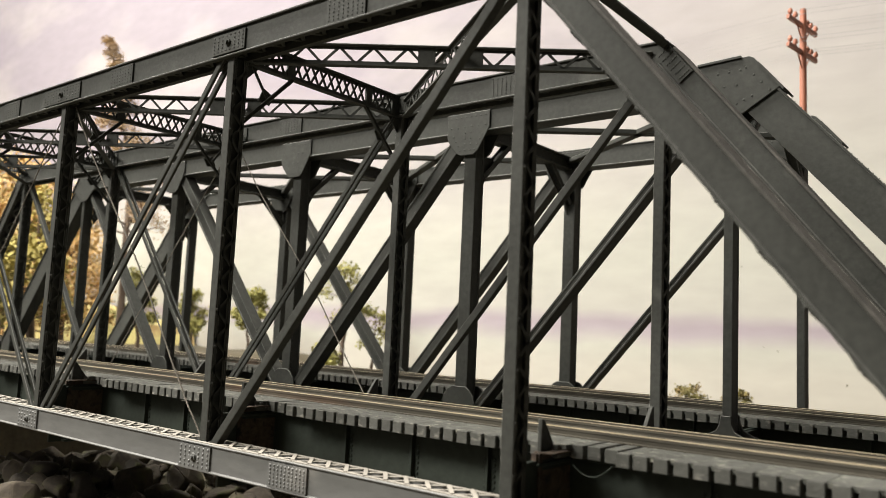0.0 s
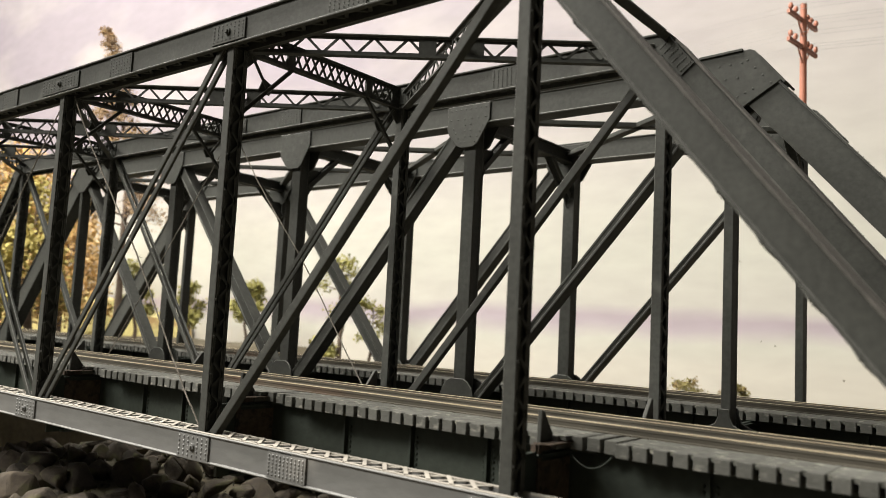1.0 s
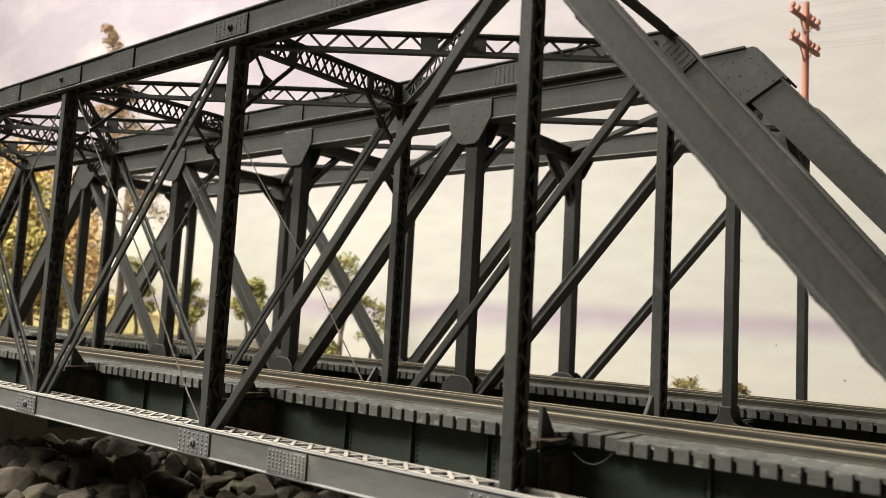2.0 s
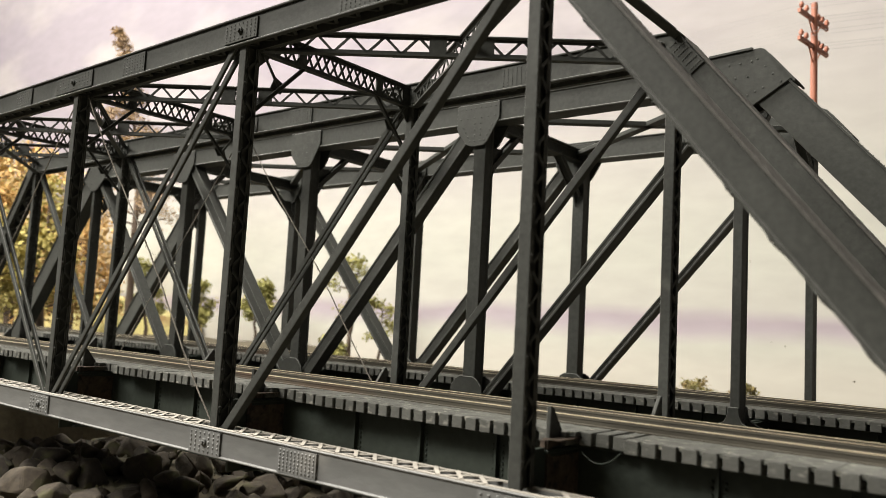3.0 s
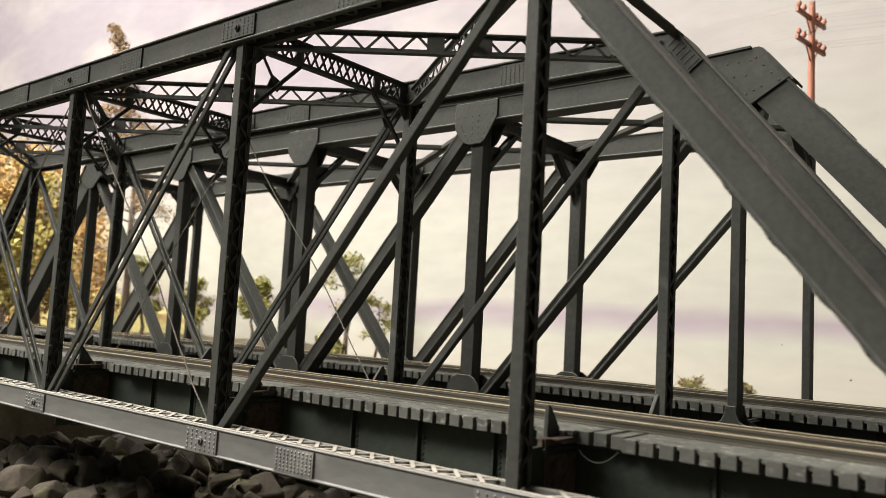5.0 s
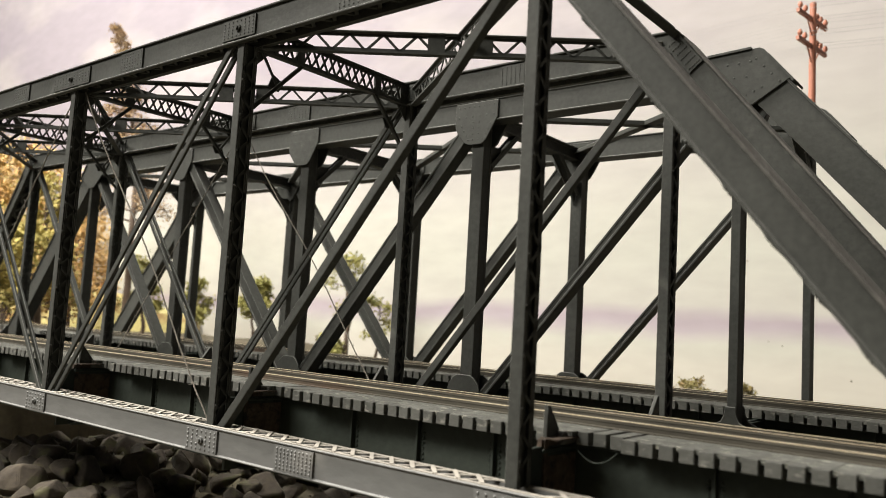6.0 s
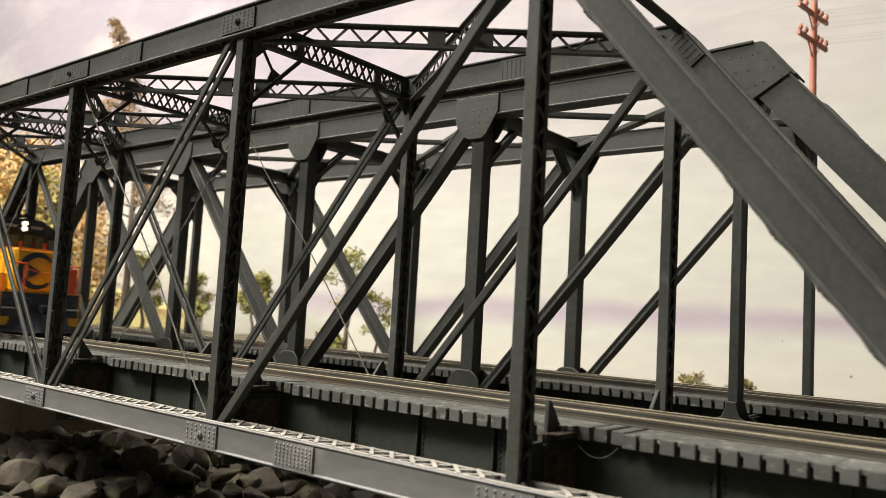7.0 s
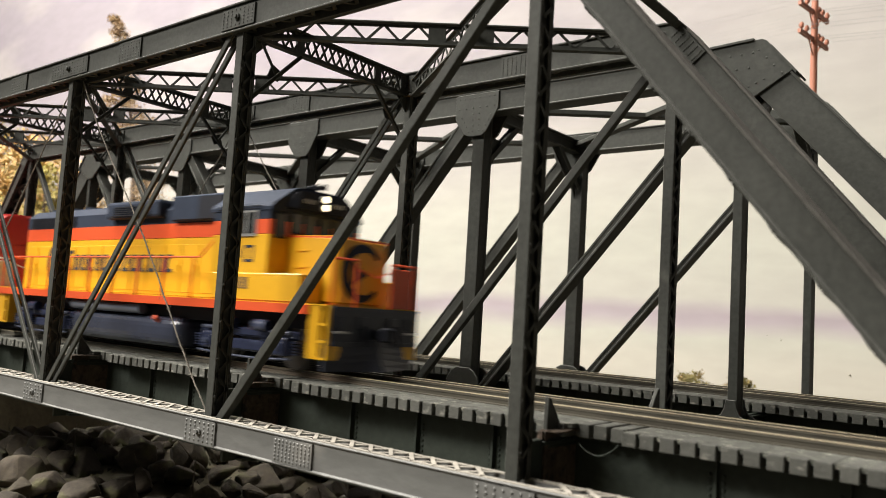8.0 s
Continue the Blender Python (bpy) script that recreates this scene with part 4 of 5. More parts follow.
def tree(name, label, at, height, spread, leaf, seed, bare=0.35, count=1100, size=0.34, narrow=1.0, tufts=16, lean=0.0):
    """A tapered trunk with limbs and tufts of many small leaves at their tips."""
    rnd = random.Random(seed)
    tr = thing(name, label, "bush" if name == "bush" else "tree", at=at)
    bm = bmesh.new()
    pts = [Vector((0, 0, -0.6))]
    for k in range(1, 7):
        pts.append(Vector((rnd.uniform(-0.05, 0.05) * height * 0.5, rnd.uniform(-0.05, 0.05) * height * 0.5, height * k / 6.5)))
        pts[-1] += Vector((-0.777, -0.629, 0)) * lean * (k / 6) ** 4
    r0 = (0.012 if lean else 0.028) * height
    for k in range(6):
        rod(bm, pts[k], pts[k + 1], r0 * (1 - k / 6.6), 7, r0 * (1 - (k + 1) / 6.6))
    tips = []
    for k in range(tufts):
        t = bare + (1 - bare) * (k + rnd.random()) / tufts
        i = min(5, int(t * 6))
        o = pts[i].lerp(pts[i + 1], t * 6 - i) if i < 6 else pts[6]
        a = rnd.uniform(0, 6.283)
        reach = spread * (1 - narrow * 0.75 * max(0, (t - bare) / (1 - bare))) * rnd.uniform(0.45, 1.0)
        tip = o + Vector((math.cos(a) * reach, math.sin(a) * reach, reach * rnd.uniform(0.1, 0.55)))
        rod(bm, o, tip, r0 * 0.3, 5, r0 * 0.08)
        tips.append((tip, reach))
    tips.append((pts[6], spread * (0.08 if lean else 0.3)))
    part("trunk", bm, BARK, tr)
    vs, fs = [], []
    for k in range(count):
        o, reach = tips[rnd.randrange(len(tips))]
        g = max(0.35, 0.36 * spread) if not lean else 0.42 + 0.36 * reach
        c = o + Vector((rnd.gauss(0, g * 0.5), rnd.gauss(0, g * 0.5), rnd.gauss(0, g * 0.36)))
        u = Vector((rnd.gauss(0, 1), rnd.gauss(0, 1), rnd.gauss(0, 1))).normalized()
        w = u.orthogonal().normalized()
        s = size * rnd.uniform(0.5, 1.2)
        n0 = len(vs)
        vs += [(c - u * s * 0.6) * C, (c + w * s * 0.45 + u.cross(w) * s * 0.15) * C, (c + u * s * 0.6) * C, (c - w * s * 0.45) * C]
        fs.append((n0, n0 + 1, n0 + 2, n0 + 3))
    me = bpy.data.meshes.new("crown")
    me.from_pydata([tuple(v) for v in vs], [], fs)
    tagged(part("crown", me, leaf, tr), kind="stuff")
    return tr


def plants():
    # golden autumn trees on the far bank
    spots = [(31, 74, 15, 4.2), (28.6, 82, 17, 4.5), (26.8, 72, 13, 3.6), (25.2, 84, 16, 4.2), (33.5, 70, 15, 4.5), (29.8, 96, 19, 4.6), (24.2, 92, 13, 3.4), (27.5, 100, 20, 4.6), (30.4, 66, 9, 4.0), (26.0, 77, 8, 3.6), (32.5, 84, 20, 5.0), (28.0, 70, 8, 3.8), (24.6, 104, 17, 3.8), (34.5, 78, 19, 5.0), (30, 108, 22, 5.5), (32, 104, 21, 5.5), (33.5, 100, 20, 5.5), (28.4, 110, 18, 5), (26.4, 112, 14, 4.2), (31.2, 90, 14, 5.0)]
    for q, (turn, reach, h, sp) in enumerate(spots):
        x, y = bearing(turn, reach)
        leaf = (LEAF4, LEAF2)[q % 2] if q > 13 else (LEAF2, LEAF2, LEAF3)[q % 3]
        tree("autumn_tree", ("bushy model tree with golden autumn leaves on the bank" if leaf is LEAF2 else "bushy model tree with olive-brown leaves on the bank" if leaf is LEAF3 else "dense model tree with dull brown leaves on the bank"), (x, y, (1.2 if x < -66 else ground_z(x, y)) if y > 20.5 or y < -2 else 0.9), h, sp, leaf, 40 + q, 0.15, 2600, 0.3, 0.8, 24)
    x, y = bearing(21.7, 88)
    tree("autumn_tree", "tall slender model tree with a leaning tan top", (x, y, ground_z(x, y)), 35.6, 4.4, TAN, 61, 0.35, 9000, 0.22, 1.27, 54, 3.6)
    # slight green trees before the painted sky
    for turn, reach, h, sp, seed, bare, leaves in ((6.6, 72, 10.6, 2.3, 71, 0.5, 1500), (4.4, 74, 6.5, 1.5, 72, 0.45, 500), (17.0, 88, 6.6, 1.9, 73, 0.3, 2400), (13.2, 82, 6.4, 1.8, 74, 0.4, 2200), (7.9, 72, 3.0, 1.3, 75, 0.3, 1200), (20.5, 90, 8.4, 2.2, 76, 0.3, 2400)):
        x, y = bearing(turn, reach)
        tree("slim_tree", "slim model tree with sparse green leaf tufts", (x, y, ground_z(x, y)), h, sp, LEAF, seed, bare, leaves, 0.26, 0.5, 15)
    for turn, reach, r, seed in ((-17.9, 53, 1.15, 81), (-21.0, 53, 0.95, 82)):
        x, y = bearing(turn, reach)
        tree("bush", "low olive-brown bush behind the tracks", (x, y, ground_z(x, y) - 0.4), 2.2, r, LEAF4, seed, 0.1, 1800, 0.16, 0.4, 18)
    # grassy bank beyond the bridges
    bm = bmesh.new()
    rnd = random.Random(9)
    for k in range(5200):
        x, y = bearing(rnd.uniform(22, 36), rnd.uniform(62, 110))
        if -1.5 < y < 20.3 and x > -190:
            continue
        z = ground_z(x, y) if x > -68 else 1.4
        h = rnd.uniform(0.3, 1.1)
        d = Vector((rnd.uniform(-0.25, 0.25), rnd.uniform(-0.25, 0.25), h))
        w = Vector((rnd.uniform(-1, 1), rnd.uniform(-1, 1), 0)).normalized() * 0.12
        o = Vector((x, y, z - 0.1))
        bm.faces.new([bm.verts.new(p * C) for p in (o - w, o + w, o + d)])
    tagged(part("grass_tufts", bm, GRASS, None, "dry yellow-green static grass on the bank"), category="grass", kind="stuff")


boulders()
plants()


# ---- telephone pole with wires ----
def telephone_pole():
    x, y = 5.85, 31.0
    base = ground_z(x, y)
    po = thing("telephone_pole", "reddish-brown plastic telephone pole with two crossarms", "pole", at=(x, y, 0))
    bm = bmesh.new()
    rod(bm, (0, 0, base - 0.5), (0, 0, 20.9), 0.23, 12, 0.16)
    part("mast", bm, POLE, po)
    ends = []
    for z in (20.0, 18.55):
        bm = bmesh.new()
        bar(bm, (-0.3, -1.72, z), (0.22, 1.72, z), (0, 0, 1), 0.2, 0.16)
        arm = part("crossarm", bm, POLE, po)
        bm = bmesh.new()
        for s in (-1, 1):
            bar(bm, (0.1 * s, s * 0.85, z - 0.05), (0, 0, z - 1.05), (1, 0, 0), 0.06, 0.06)
        part("brace", bm, POLE, arm)
        for t in (-1.55, -0.95, 0.5, 0.95, 1.55):
            bm = bmesh.new()
            o = Vector((0.15 * t, t, z))
            rod(bm, o, o + Vector((0, 0, 0.22)), 0.05, 7)
            rod(bm, o + Vector((0, 0, 0.2)), o + Vector((0, 0, 0.30)), 0.11, 9, 0.12)
            rod(bm, o + Vector((0, 0, 0.30)), o + Vector((0, 0, 0.46)), 0.13, 9, 0.07)
            part("insulator", bm, POLE, arm)
            ends.append(o + Vector((0, 0, 0.3)))
    for k, o in enumerate(ends):
        for s, reach in ((1, 60), (-1, 75)):
            bm = bmesh.new()
            tube(bm, [o + Vector((s * reach * t, 1.0 * t * (1 if s < 0 else 0), -3.2 * 4 * t * (1 - t) * 0.35)) for t in [i / 14 for i in range(15)]], 0.012 if s > 0 else 0.007, 5)
            w = tagged(part("wire", bm, WIRE, None), "thin grey wire strung from the telephone pole", "wire", "telephone wires")
            w.location = Vector((x, y, 0)) * C
    return po


telephone_pole()


# ---- the train ----
def ring_shape(bm, x, y0, z0, r, thick, a0, a1, w=0.2, side="x"):
    """A flat arc, raised a little: along x it faces forwards, along y it faces sideways."""
    n = 20
    def put(a, rad, h):
        u, v = rad * math.cos(a), rad * math.sin(a)
        return (x + h, y0 + u, z0 + v) if side == "x" else (x + u, y0 - h, z0 + v)
    prev = None
    for k in range(n + 1):
        a = radians(a0 + (a1 - a0) * k / n)
        w2 = w / 2 * (0.35 + 0.65 * math.sin(math.pi * k / n))
        cut = [bm.verts.new(Vector(put(a, r + u, h)) * C) for u, h in ((-w2, 0), (w2, 0), (w2, thick), (-w2, thick))]
        if prev:
            for q in range(4):
                bm.faces.new((prev[q], prev[(q + 1) % 4], cut[(q + 1) % 4], cut[q]))
        if k in (0, n):
            bm.faces.new(cut if k else cut[::-1])
        prev = cut
    bmesh.ops.recalc_face_normals(bm, faces=bm.faces)


def locomotive(label, BODY, STRIPE, ROOF, RAILING, MARK, lit):
    lo = thing("locomotive", label, "locomotive")
    # frame and walkway
    bm = bmesh.new()
    box(bm, -9.5, 8.76, -1.78, 1.78, 1.50, 1.74)
    part("sill", bm, STRIPE, lo)
    bm = bmesh.new()
    box(bm, -9.4, 9.32, -1.15, 1.15, 1.1, 1.74)
    part("underframe", bm, BLACK, lo)
    bm = bmesh.new()
    box(bm, -9.55, 9.36, -1.70, 1.70, 1.74, 1.775)
    part("walkway", bm, BODY, lo)
    # long hood in three paint bands
    hw = 1.08
    bm = bmesh.new()
    soft_box(bm, -8.9, 4.7, -hw, hw, 1.77, 3.62, 0.03, 1)
    hood = part("long_hood", bm, BODY, lo)
    for s in (-1, 1):
        for k in range(13):
            bm = bmesh.new()
            x = -8.7 + k * 0.98
            soft_box(bm, x, x + 0.9, min(s * hw, s * (hw + 0.025)), max(s * hw, s * (hw + 0.025)), 1.9, 3.4, 0.012, 1)
            box(bm, x + 0.78, x + 0.83, min(s * hw, s * (hw + 0.06)), max(s * hw, s * (hw + 0.06)), 2.55, 2.75)
            part("hood_door", bm, BODY, hood)
    bm = bmesh.new()
    box(bm, -8.9, 4.7, -hw - 0.004, hw + 0.004, 3.62, 4.08)
    part("hood_stripe", bm, STRIPE, lo)
    bm = bmesh.new()
    prof = [(-hw, 4.08), (-hw, 4.52), (-hw + 0.28, 4.80), (hw - 0.28, 4.80), (hw, 4.52), (hw, 4.08)]
    f0 = [bm.verts.new(Vector((-8.9, y, z)) * C) for y, z in prof]
    f1 = [bm.verts.new(Vector((4.7, y, z)) * C) for y, z in prof]
    bm.faces.new(f0)
    bm.faces.new(f1[::-1])
    for q in range(6):
        bm.faces.new((f0[q], f0[(q + 1) % 6], f1[(q + 1) % 6], f1[q]))
    bmesh.ops.recalc_face_normals(bm, faces=bm.faces)
    roof = part("hood_roof", bm, ROOF, lo)
    # radiator grilles, blister and fans
    for s in (-1, 1):
        bm = bmesh.new()
        for k in range(9):
            z = 4.13 + k * 0.042
            box(bm, -8.6, -5.0, min(s * hw, s * (hw + 0.03)), max(s * hw, s * (hw + 0.03)), z, z + 0.024)
        part("radiator_grille", bm, BLACK, roof)
        bm = bmesh.new()
        soft_box(bm, -2.4, 0.9, min(s * 0.5, s * 1.36), max(s * 0.5, s * 1.36), 4.28, 4.86, 0.1, 2)
        bl = part("brake_blister", bm, ROOF, roof)
        bm = bmesh.new()
        for k in range(5):
            z = 4.36 + k * 0.07
            box(bm, -1.9, 0.4, min(s * 1.36, s * 1.39), max(s * 1.36, s * 1.39), z, z + 0.035)
        part("louvre", bm, BLACK, bl)
        bm = bmesh.new()
        soft_box(bm, 1.5, 4.3, min(s * 0.4, s * 1.28), max(s * 0.4, s * 1.28), 4.12, 4.92, 0.05, 1)
        part("filter_box", bm, ROOF, roof)
        bm = bmesh.new()
        box(bm, 3.0, 4.25, min(s * 1.28, s * 1.30), max(s * 1.28, s * 1.30), 4.16, 4.84)
        part("filter_screen", bm, BLACK, roof)
    for x in (-7.9, -6.6, -5.3, -0.75):
        bm = bmesh.new()
        rod(bm, (x, 0, 4.8), (x, 0, 4.93), 0.58, 20)
        rod(bm, (x, 0, 4.93), (x, 0, 4.97), 0.2, 12)
        part("roof_fan", bm, ROOF, roof)
    bm = bmesh.new()
    soft_box(bm, 1.9, 2.7, -0.3, 0.3, 4.8, 5.02, 0.04, 1)
    part("exhaust_stack", bm, BLACK, roof)
    # cab: body, stripe that wraps round its front, roof with sloping sides and a stepped brow over the windshields
    cw, c0, c1 = 1.70, 4.45, 6.95
    bm = bmesh.new()
    soft_box(bm, c0, c1, -cw, cw, 1.77, 3.60, 0.03, 1)
    cab = part("cab", bm, BODY, lo)
    bm = bmesh.new()
    soft_box(bm, c0, c1 + 0.004, -cw - 0.004, cw + 0.004, 3.58, 4.0, 0.02, 1)
    part("cab_stripe", bm, STRIPE, cab)
    bm = bmesh.new()
    soft_box(bm, c0, c1 + 0.002, -cw - 0.002, cw + 0.002, 3.98, 4.26, 0.02, 1)
    part("cab_upper_wall", bm, ROOF, cab)
    bm = bmesh.new()
    prism(bm, (c0 - 0.12, 0, 0), (c1 + 0.06, 0, 0), (0, 1, 0), [(-cw - 0.03, 4.24), (-cw - 0.03, 4.33), (-cw + 0.06, 4.45), (-1.02, 4.88), (-0.8, 4.97), (0.8, 4.97), (1.02, 4.88), (cw - 0.06, 4.45), (cw + 0.03, 4.33), (cw + 0.03, 4.24)])
    croof = part("cab_roof", bm, ROOF, cab)
    for s in (-1, 1):
        bm = bmesh.new()
        for k in range(2):
            bar(bm, (c0 + 0.1, s * (cw + 0.035), 4.29 + 0.07 * k), (c1 - 0.3, s * (cw + 0.035), 4.29 + 0.07 * k), (0, 0, 1), 0.018, 0.03)
        part("drip_rail", bm, BLACK, croof)
    # brow with angled cheeks that carry the boards beside the headlights
    bm = bmesh.new()
    low = [(c1, -1.38), (c1 + 0.24, -0.96), (c1 + 0.27, 0.96), (c1, 1.38)]
    v0 = [bm.verts.new(Vector((x, y, 4.33)) * C) for x, y in low]
    v1 = [bm.verts.new(Vector((c1 + (x - c1) * 0.72, y * (0.94 if k in (1, 2) else 0.8), 4.93 if k in (1, 2) else 4.70)) * C) for k, (x, y) in enumerate(low)]
    bm.faces.new(v0)
    bm.faces.new(v1[::-1])
    for q in range(4):
        bm.faces.new((v0[q], v0[(q + 1) % 4], v1[(q + 1) % 4], v1[q]))
    bmesh.ops.recalc_face_normals(bm, faces=bm.faces)
    bmesh.ops.bevel(bm, geom=list(bm.edges), offset=0.05 * C, segments=2, affect="EDGES")
    brow = part("brow", bm, BLACK, cab)
    for s in (-1, 1):
        bm = bmesh.new()
        box(bm, 5.55, 6.42, min(s * cw, s * (cw + 0.04)), max(s * cw, s * (cw + 0.04)), 3.52, 4.24)
        wf = part("window_frame", bm, SILVER, cab, "silver side window frame")
        for x in (5.63, 6.04):
            bm = bmesh.new()
            box(bm, x, x + 0.30, min(s * (cw + 0.04), s * (cw + 0.05)), max(s * (cw + 0.04), s * (cw + 0.05)), 3.60, 4.18)
            part("window_pane", bm, GLASS, wf)
        for y0, y1, z0, z1 in ((1.14, 1.54, 3.50, 4.20), (0.56, 0.98, 3.68, 4.28), (0.06, 0.50, 3.68, 4.28)):
            bm = bmesh.new()
            soft_box(bm, c1, c1 + 0.03, min(s * y0, s * y1), max(s * y0, s * y1), z0, z1, 0.012, 1)
            fr = part("windshield_gasket", bm, BLACK, cab)
            bm = bmesh.new()
            soft_box(bm, c1 + 0.03, c1 + 0.04, min(s * (y0 + 0.04), s * (y1 - 0.04)), max(s * (y0 + 0.04), s * (y1 - 0.04)), z0 + 0.04, z1 - 0.04, 0.004, 1)
            part("windshield_pane", bm, PANE, fr)
        bm = bmesh.new()
        bar(bm, (c1 + 0.245, s * 0.30, 4.62), (c1 + 0.225, s * 0.86, 4.60), (0, 0, 1), 0.24, 0.03)
        nb = part("number_board", bm, BLACK, brow)
        for k in range(4):
            bm = bmesh.new()
            bar(bm, (c1 + 0.262 - 0.004 * k, s * (0.36 + 0.12 * k), 4.55), (c1 + 0.258 - 0.004 * k, s * (0.36 + 0.12 * k), 4.67), (0, 1, 0), 0.07, 0.02)
            part("numbering", bm, SILVER, nb)
    for z in (4.51, 4.74):
        bm = bmesh.new()
        rod(bm, (c1 + 0.12, 0, z), (c1 + 0.31, 0, z), 0.12, 14)
        hl = part("headlight", bm, SILVER, brow)
        bm = bmesh.new()
        rod(bm, (c1 + 0.31, 0, z), (c1 + 0.34, 0, z), 0.10, 14, 0.07)
        part("lens", bm, LAMP if lit else GLASS, hl)
    # horn
    bm = bmesh.new()
    for y, x1 in ((-0.17, 7.0), (0, 7.15), (0.17, 6.95)):
        rod(bm, (6.5, y, 5.10), (x1 - 0.12, y, 5.12), 0.03, 6, 0.04)
        rod(bm, (x1 - 0.12, y, 5.12), (x1, y, 5.12), 0.04, 8, 0.09)
    bar(bm, (6.55, -0.2, 5.08), (6.55, 0.2, 5.08), (0, 0, 1), 0.06, 0.08)
    rod(bm, (6.55, 0, 4.94), (6.55, 0, 5.1), 0.04, 6)
    part("horn", bm, BLACK, cab)
    # nose, slightly tapered in plan
    bm = bmesh.new()
    hexa(bm, [(6.8, -1.04, 1.77), (8.92, -0.97, 1.77), (8.92, 0.97, 1.77), (6.8, 1.04, 1.77), (6.8, -1.04, 3.64), (8.88, -0.95, 3.60), (8.88, 0.95, 3.60), (6.8, 1.04, 3.64)])
    bmesh.ops.recalc_face_normals(bm, faces=bm.faces)
    bmesh.ops.bevel(bm, geom=list(bm.edges), offset=0.09 * C, segments=3, affect="EDGES")
    nose = part("nose", bm, BODY, lo)
    for s in (-1, 1):
        bm = bmesh.new()
        bar(bm, (6.97, s * 1.035, 3.585), (8.80, s * 0.962, 3.548), (0, 0, 1), 0.05, 0.012)
        part("nose_stripe", bm, STRIPE, nose)
    bm = bmesh.new()
    bar(bm, (8.893, -0.90, 3.55), (8.893, 0.90, 3.55), (0, 0, 1), 0.05, 0.02)
    part("nose_stripe", bm, STRIPE, nose)
    bm = bmesh.new()
    ring_shape(bm, 8.912, 0.0, 2.66, 0.68, 0.02, 38, 318, 0.30)
    part("nose_emblem", bm, MARK, nose, "dark blue ring-shaped emblem")
    bm = bmesh.new()
    prism(bm, (8.912, 0, 0), (8.932, 0, 0), (0, 1, 0), [(-0.40, 2.32), (0.16, 2.62), (-0.40, 2.94)])
    part("emblem_wedge", bm, MARK, nose)
    for z in (2.2, 2.75, 3.2):
        bm = bmesh.new()
        bar(bm, (7.35, -1.03, z), (7.75, -1.02, z), (0, 0, 1), 0.04, 0.05)
        part("hinge", bm, BODY, nose)
    # battery boxes beside the cab and side steps down the walkway
    for s in (-1, 1):
        bm = bmesh.new()
        soft_box(bm, 4.6, 8.4, min(s * 1.0, s * 1.74), max(s * 1.0, s * 1.74), 1.77, 2.52, 0.03, 1)
        part("battery_box", bm, BODY, lo)
    # end platforms, steps, pilots
    for e in (1, -1):
        for s in (-1, 1):
            bm = bmesh.new()
            x0, x1 = (8.75, 9.45) if e > 0 else (-9.55, -8.62)
            box(bm, x0, x0 + 0.08, min(s * 1.2, s * 1.68), max(s * 1.2, s * 1.68), 0.40, 1.76)
            box(bm, x1 - 0.08, x1, min(s * 1.2, s * 1.68), max(s * 1.2, s * 1.68), 0.40, 1.76)
            box(bm, x0 + 0.08, x1 - 0.08, min(s * 1.2, s * 1.26), max(s * 1.2, s * 1.26), 0.40, 1.76)
            box(bm, x0 + 0.08, x1 - 0.28, min(s * 1.62, s * 1.68), max(s * 1.62, s * 1.68), 0.46, 1.74)
            well = part("step_well", bm, BODY, lo)
            for z in (0.40, 0.82, 1.25):
                bm = bmesh.new()
                box(bm, x0 + 0.08, x1 - 0.08, min(s * 1.26, s * 1.68), max(s * 1.26, s * 1.68), z, z + 0.06)
                box(bm, x0 + 0.08, x1 - 0.08, min(s * 1.40, s * 1.46), max(s * 1.40, s * 1.46), z + 0.06, z + 0.36)
                part("step", bm, BODY, well)
        bm = bmesh.new()
        a = 9.52 if e > 0 else -9.72
        xa, xb = sorted((a, a - e * 0.17))
        box(bm, xa, xb, -1.58, 1.58, 0.75, 1.74)
        for z in (0.8, 1.68):
            box(bm, min(a, a + e * 0.05), max(a, a + e * 0.05), -1.58, 1.58, z, z + 0.06)
        for y in (-1.3, -0.6, 0.55, 1.25):
            soft_box(bm, min(a, a + e * 0.07), max(a, a + e * 0.07), y - 0.14, y + 0.14, 1.2, 1.52, 0.03, 1)
        bmesh.ops.recalc_face_normals(bm, faces=bm.faces)
        pilot = part("pilot", bm, PILOT, lo, "dark blue pilot plate with steps and hoses")
        # curved plough blades, swept back from the middle
        for s in (-1, 1):
            bm = bmesh.new()
            rows = []
            for k in range(6):
                f = 0.26 * (1 - k / 5) ** 1.6
                z = 0.12 + 0.16 * k
                rows.append([bm.verts.new(Vector(p) * C) for p in ((a - e * 0.15, s * 1.66, z), (a + e * (0.1 + f), s * 0.02, z), (a + e * (0.02 + f), s * 0.02, z), (a - e * 0.23, s * 1.66, z))])
            for k in range(5):
                for q in range(4):
                    bm.faces.new((rows[k][q], rows[k][(q + 1) % 4], rows[k + 1][(q + 1) % 4], rows[k + 1][q]))
            bm.faces.new(rows[0])
            bm.faces.new(rows[5][::-1])
            bmesh.ops.recalc_face_normals(bm, faces=bm.faces)
            part("plough_blade", bm, PILOT, pilot)
        bm = bmesh.new()
        soft_box(bm, min(a, a + e * 0.45), max(a, a + e * 0.45), -0.12, 0.12, 0.95, 1.2, 0.04, 1)
        soft_box(bm, min(a + e * 0.3, a + e * 0.55), max(a + e * 0.3, a + e * 0.55), -0.2, 0.16, 0.88, 1.26, 0.05, 1)
        part("coupler", bm, BLACK, lo)
        bm = bmesh.new()
